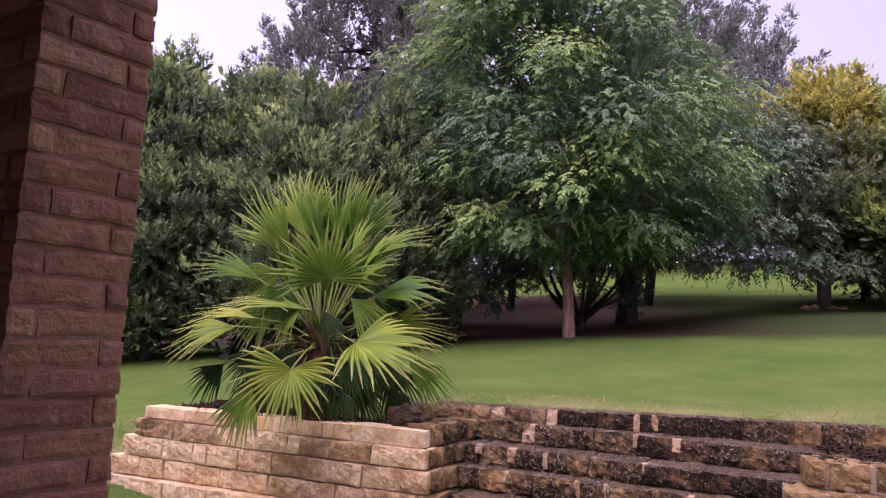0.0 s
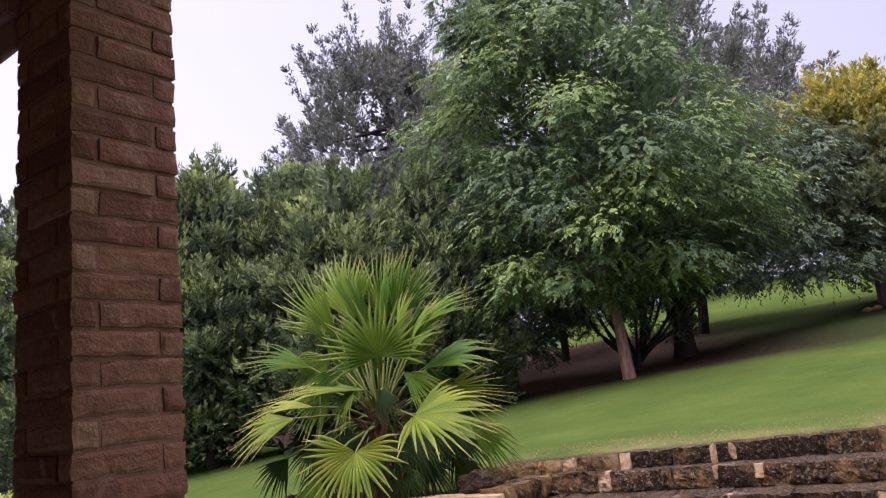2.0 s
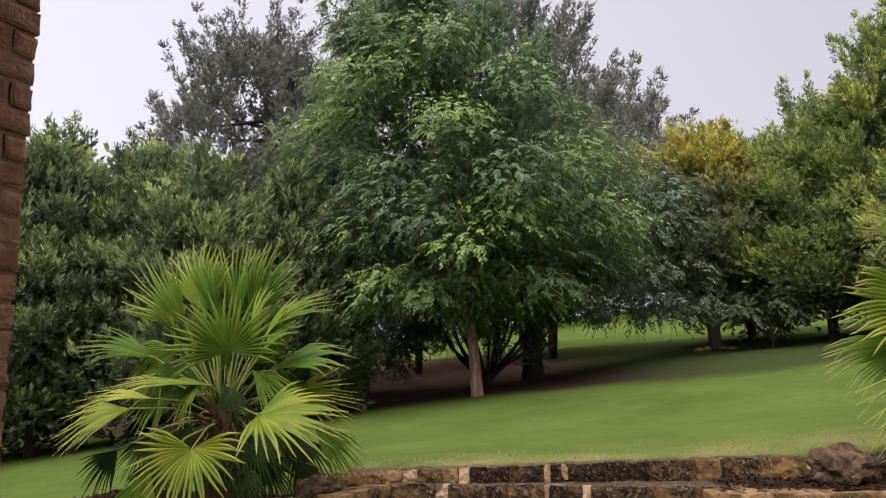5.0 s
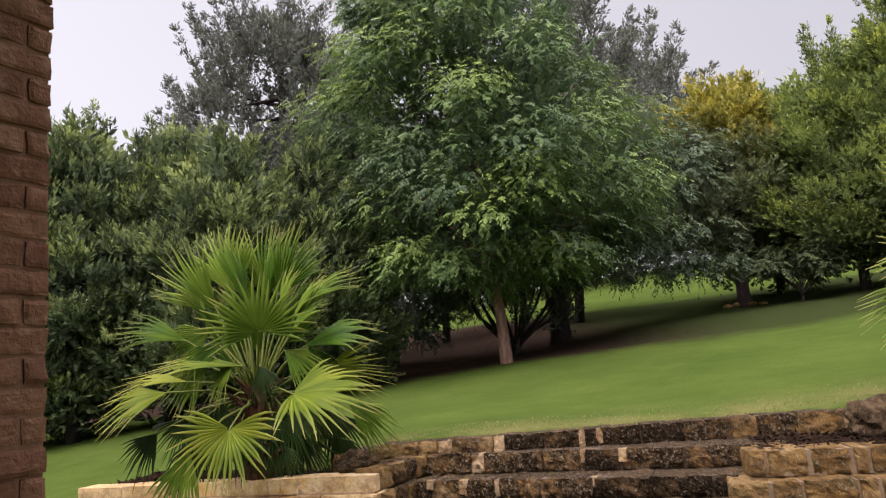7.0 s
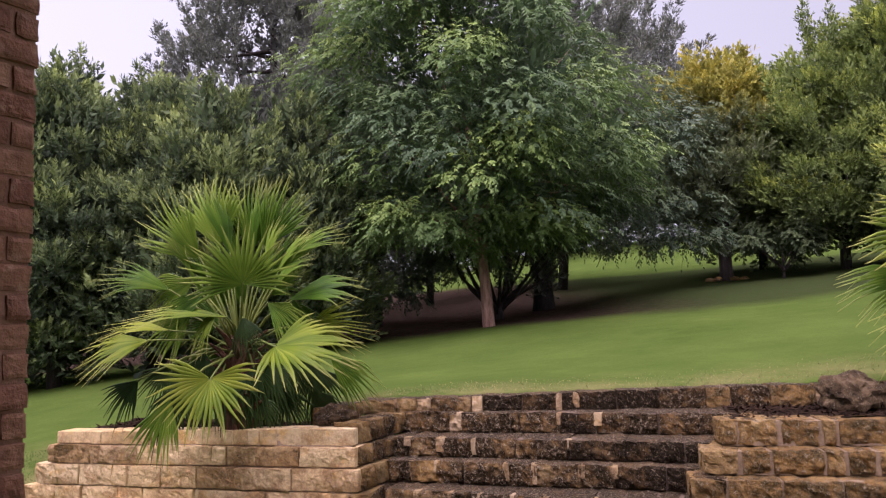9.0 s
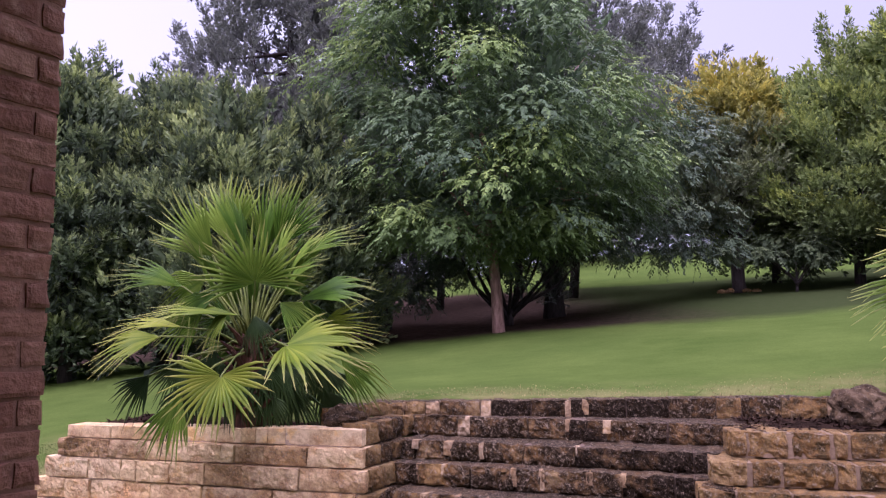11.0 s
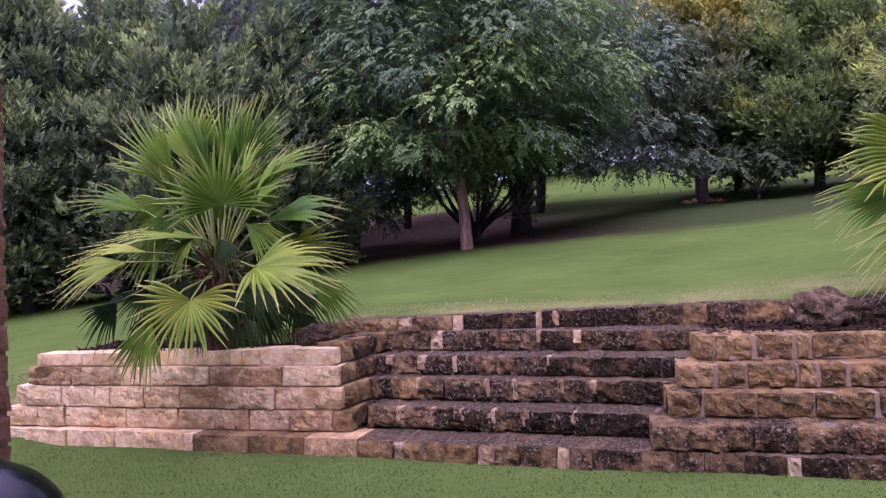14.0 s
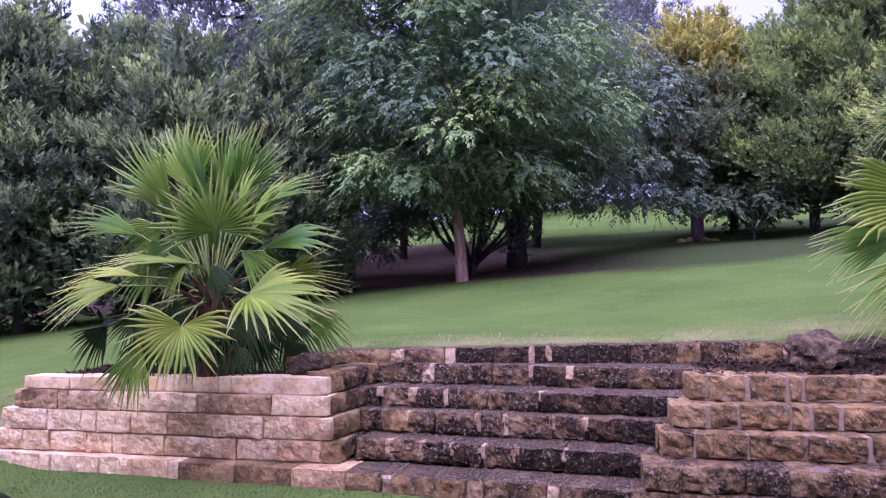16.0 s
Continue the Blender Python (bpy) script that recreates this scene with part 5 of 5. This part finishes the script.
GRASS = leaf_mat("grass_blade", (0.06, 0.1, 0.02), (0.085, 0.13, 0.027), (0.125, 0.165, 0.04), 0.5, 1.5, 0.7, 0.3, 0.2)


DRY_GRASS = leaf_mat("dry_grass_blade", (0.11, 0.15, 0.045), (0.17, 0.19, 0.06), (0.32, 0.25, 0.11), 0.6, 2.5, 0.8, 0.25, 0.45)


def line_d(x, y):
    return (x - BASE_A[0]) * BASE_N[0] + (y - BASE_A[1]) * BASE_N[1]


blades("grass", 95000, (-5.2, 3.4), (4.0, 9.0), lambda x, y: (line_d(x, y) < -0.01) | ((x < -4.1) & (y < 9)), 0.024, 0.006, 1, "short green grass below the stone wall", GRASS)
blades("grass", 13000, (-1.2, 6.0), (6.9, 9.4), lambda x, y: (y > 7.95 - 0.13 * (x + 0.85)) & (np.random.default_rng(6).uniform(0, 1.0, len(y)) ** 2 > (y - 7.95 + 0.13 * (x + 0.85)) / 1.2), 0.028, 0.008, 2, "thin dry grass along the top step", DRY_GRASS)


# ---- bark chips on the beds ----
CHIP = leaf_mat("bark_chip", (0.008, 0.0055, 0.0036), (0.02, 0.0128, 0.008), (0.04, 0.024, 0.015), 0.5, 3.0, 0.9, 0.0, 0.5)
CHIP.node_tree.nodes["Principled BSDF"].inputs["Specular IOR Level"].default_value = 0.0


def chips(corners, z, count, seed):
    g = np.random.default_rng(seed)
    a, b, c, d = [np.array(p) for p in corners]
    s, t = g.uniform(0.02, 0.98, (count, 1)), g.uniform(0.02, 0.98, (count, 1))
    xy = (a * (1 - s) + b * s) * (1 - t) + (d * (1 - s) + c * s) * t
    lift = [z + 0.035 * noise.noise(Vector((x, y, 0)) * 2.3) + 0.022 * noise.noise(Vector((x, y, 0)) * 11) + 0.006 for x, y in xy]
    p = np.concatenate([xy, np.reshape(lift, (-1, 1))], 1)
    al = np.stack([g.normal(size=count), g.normal(size=count), np.abs(g.normal(0, 0.25, count))], 1)
    nn = np.stack([g.normal(0, 0.4, count), g.normal(0, 0.4, count), np.ones(count)], 1)
    V = leaf_quads(p, al, nn, g.uniform(0.03, 0.075, count), g.uniform(0.012, 0.026, count))
    ob = quads("bark_chips", V, np.arange(len(V)).reshape(-1, 4), CHIP)
    tagged(ob, "loose dark bark chips lying on the planter bed", "bark chips", kind="stuff")


chips(((-3.5, 7.4), (-0.9, 6.75), (-0.7, 7.75), (-3.35, 8.35)), 0.765, 3500, 61)
chips(((2.25, 6.15), (4.75, 5.75), (4.9, 6.95), (2.5, 7.12)), 0.88, 3500, 62)
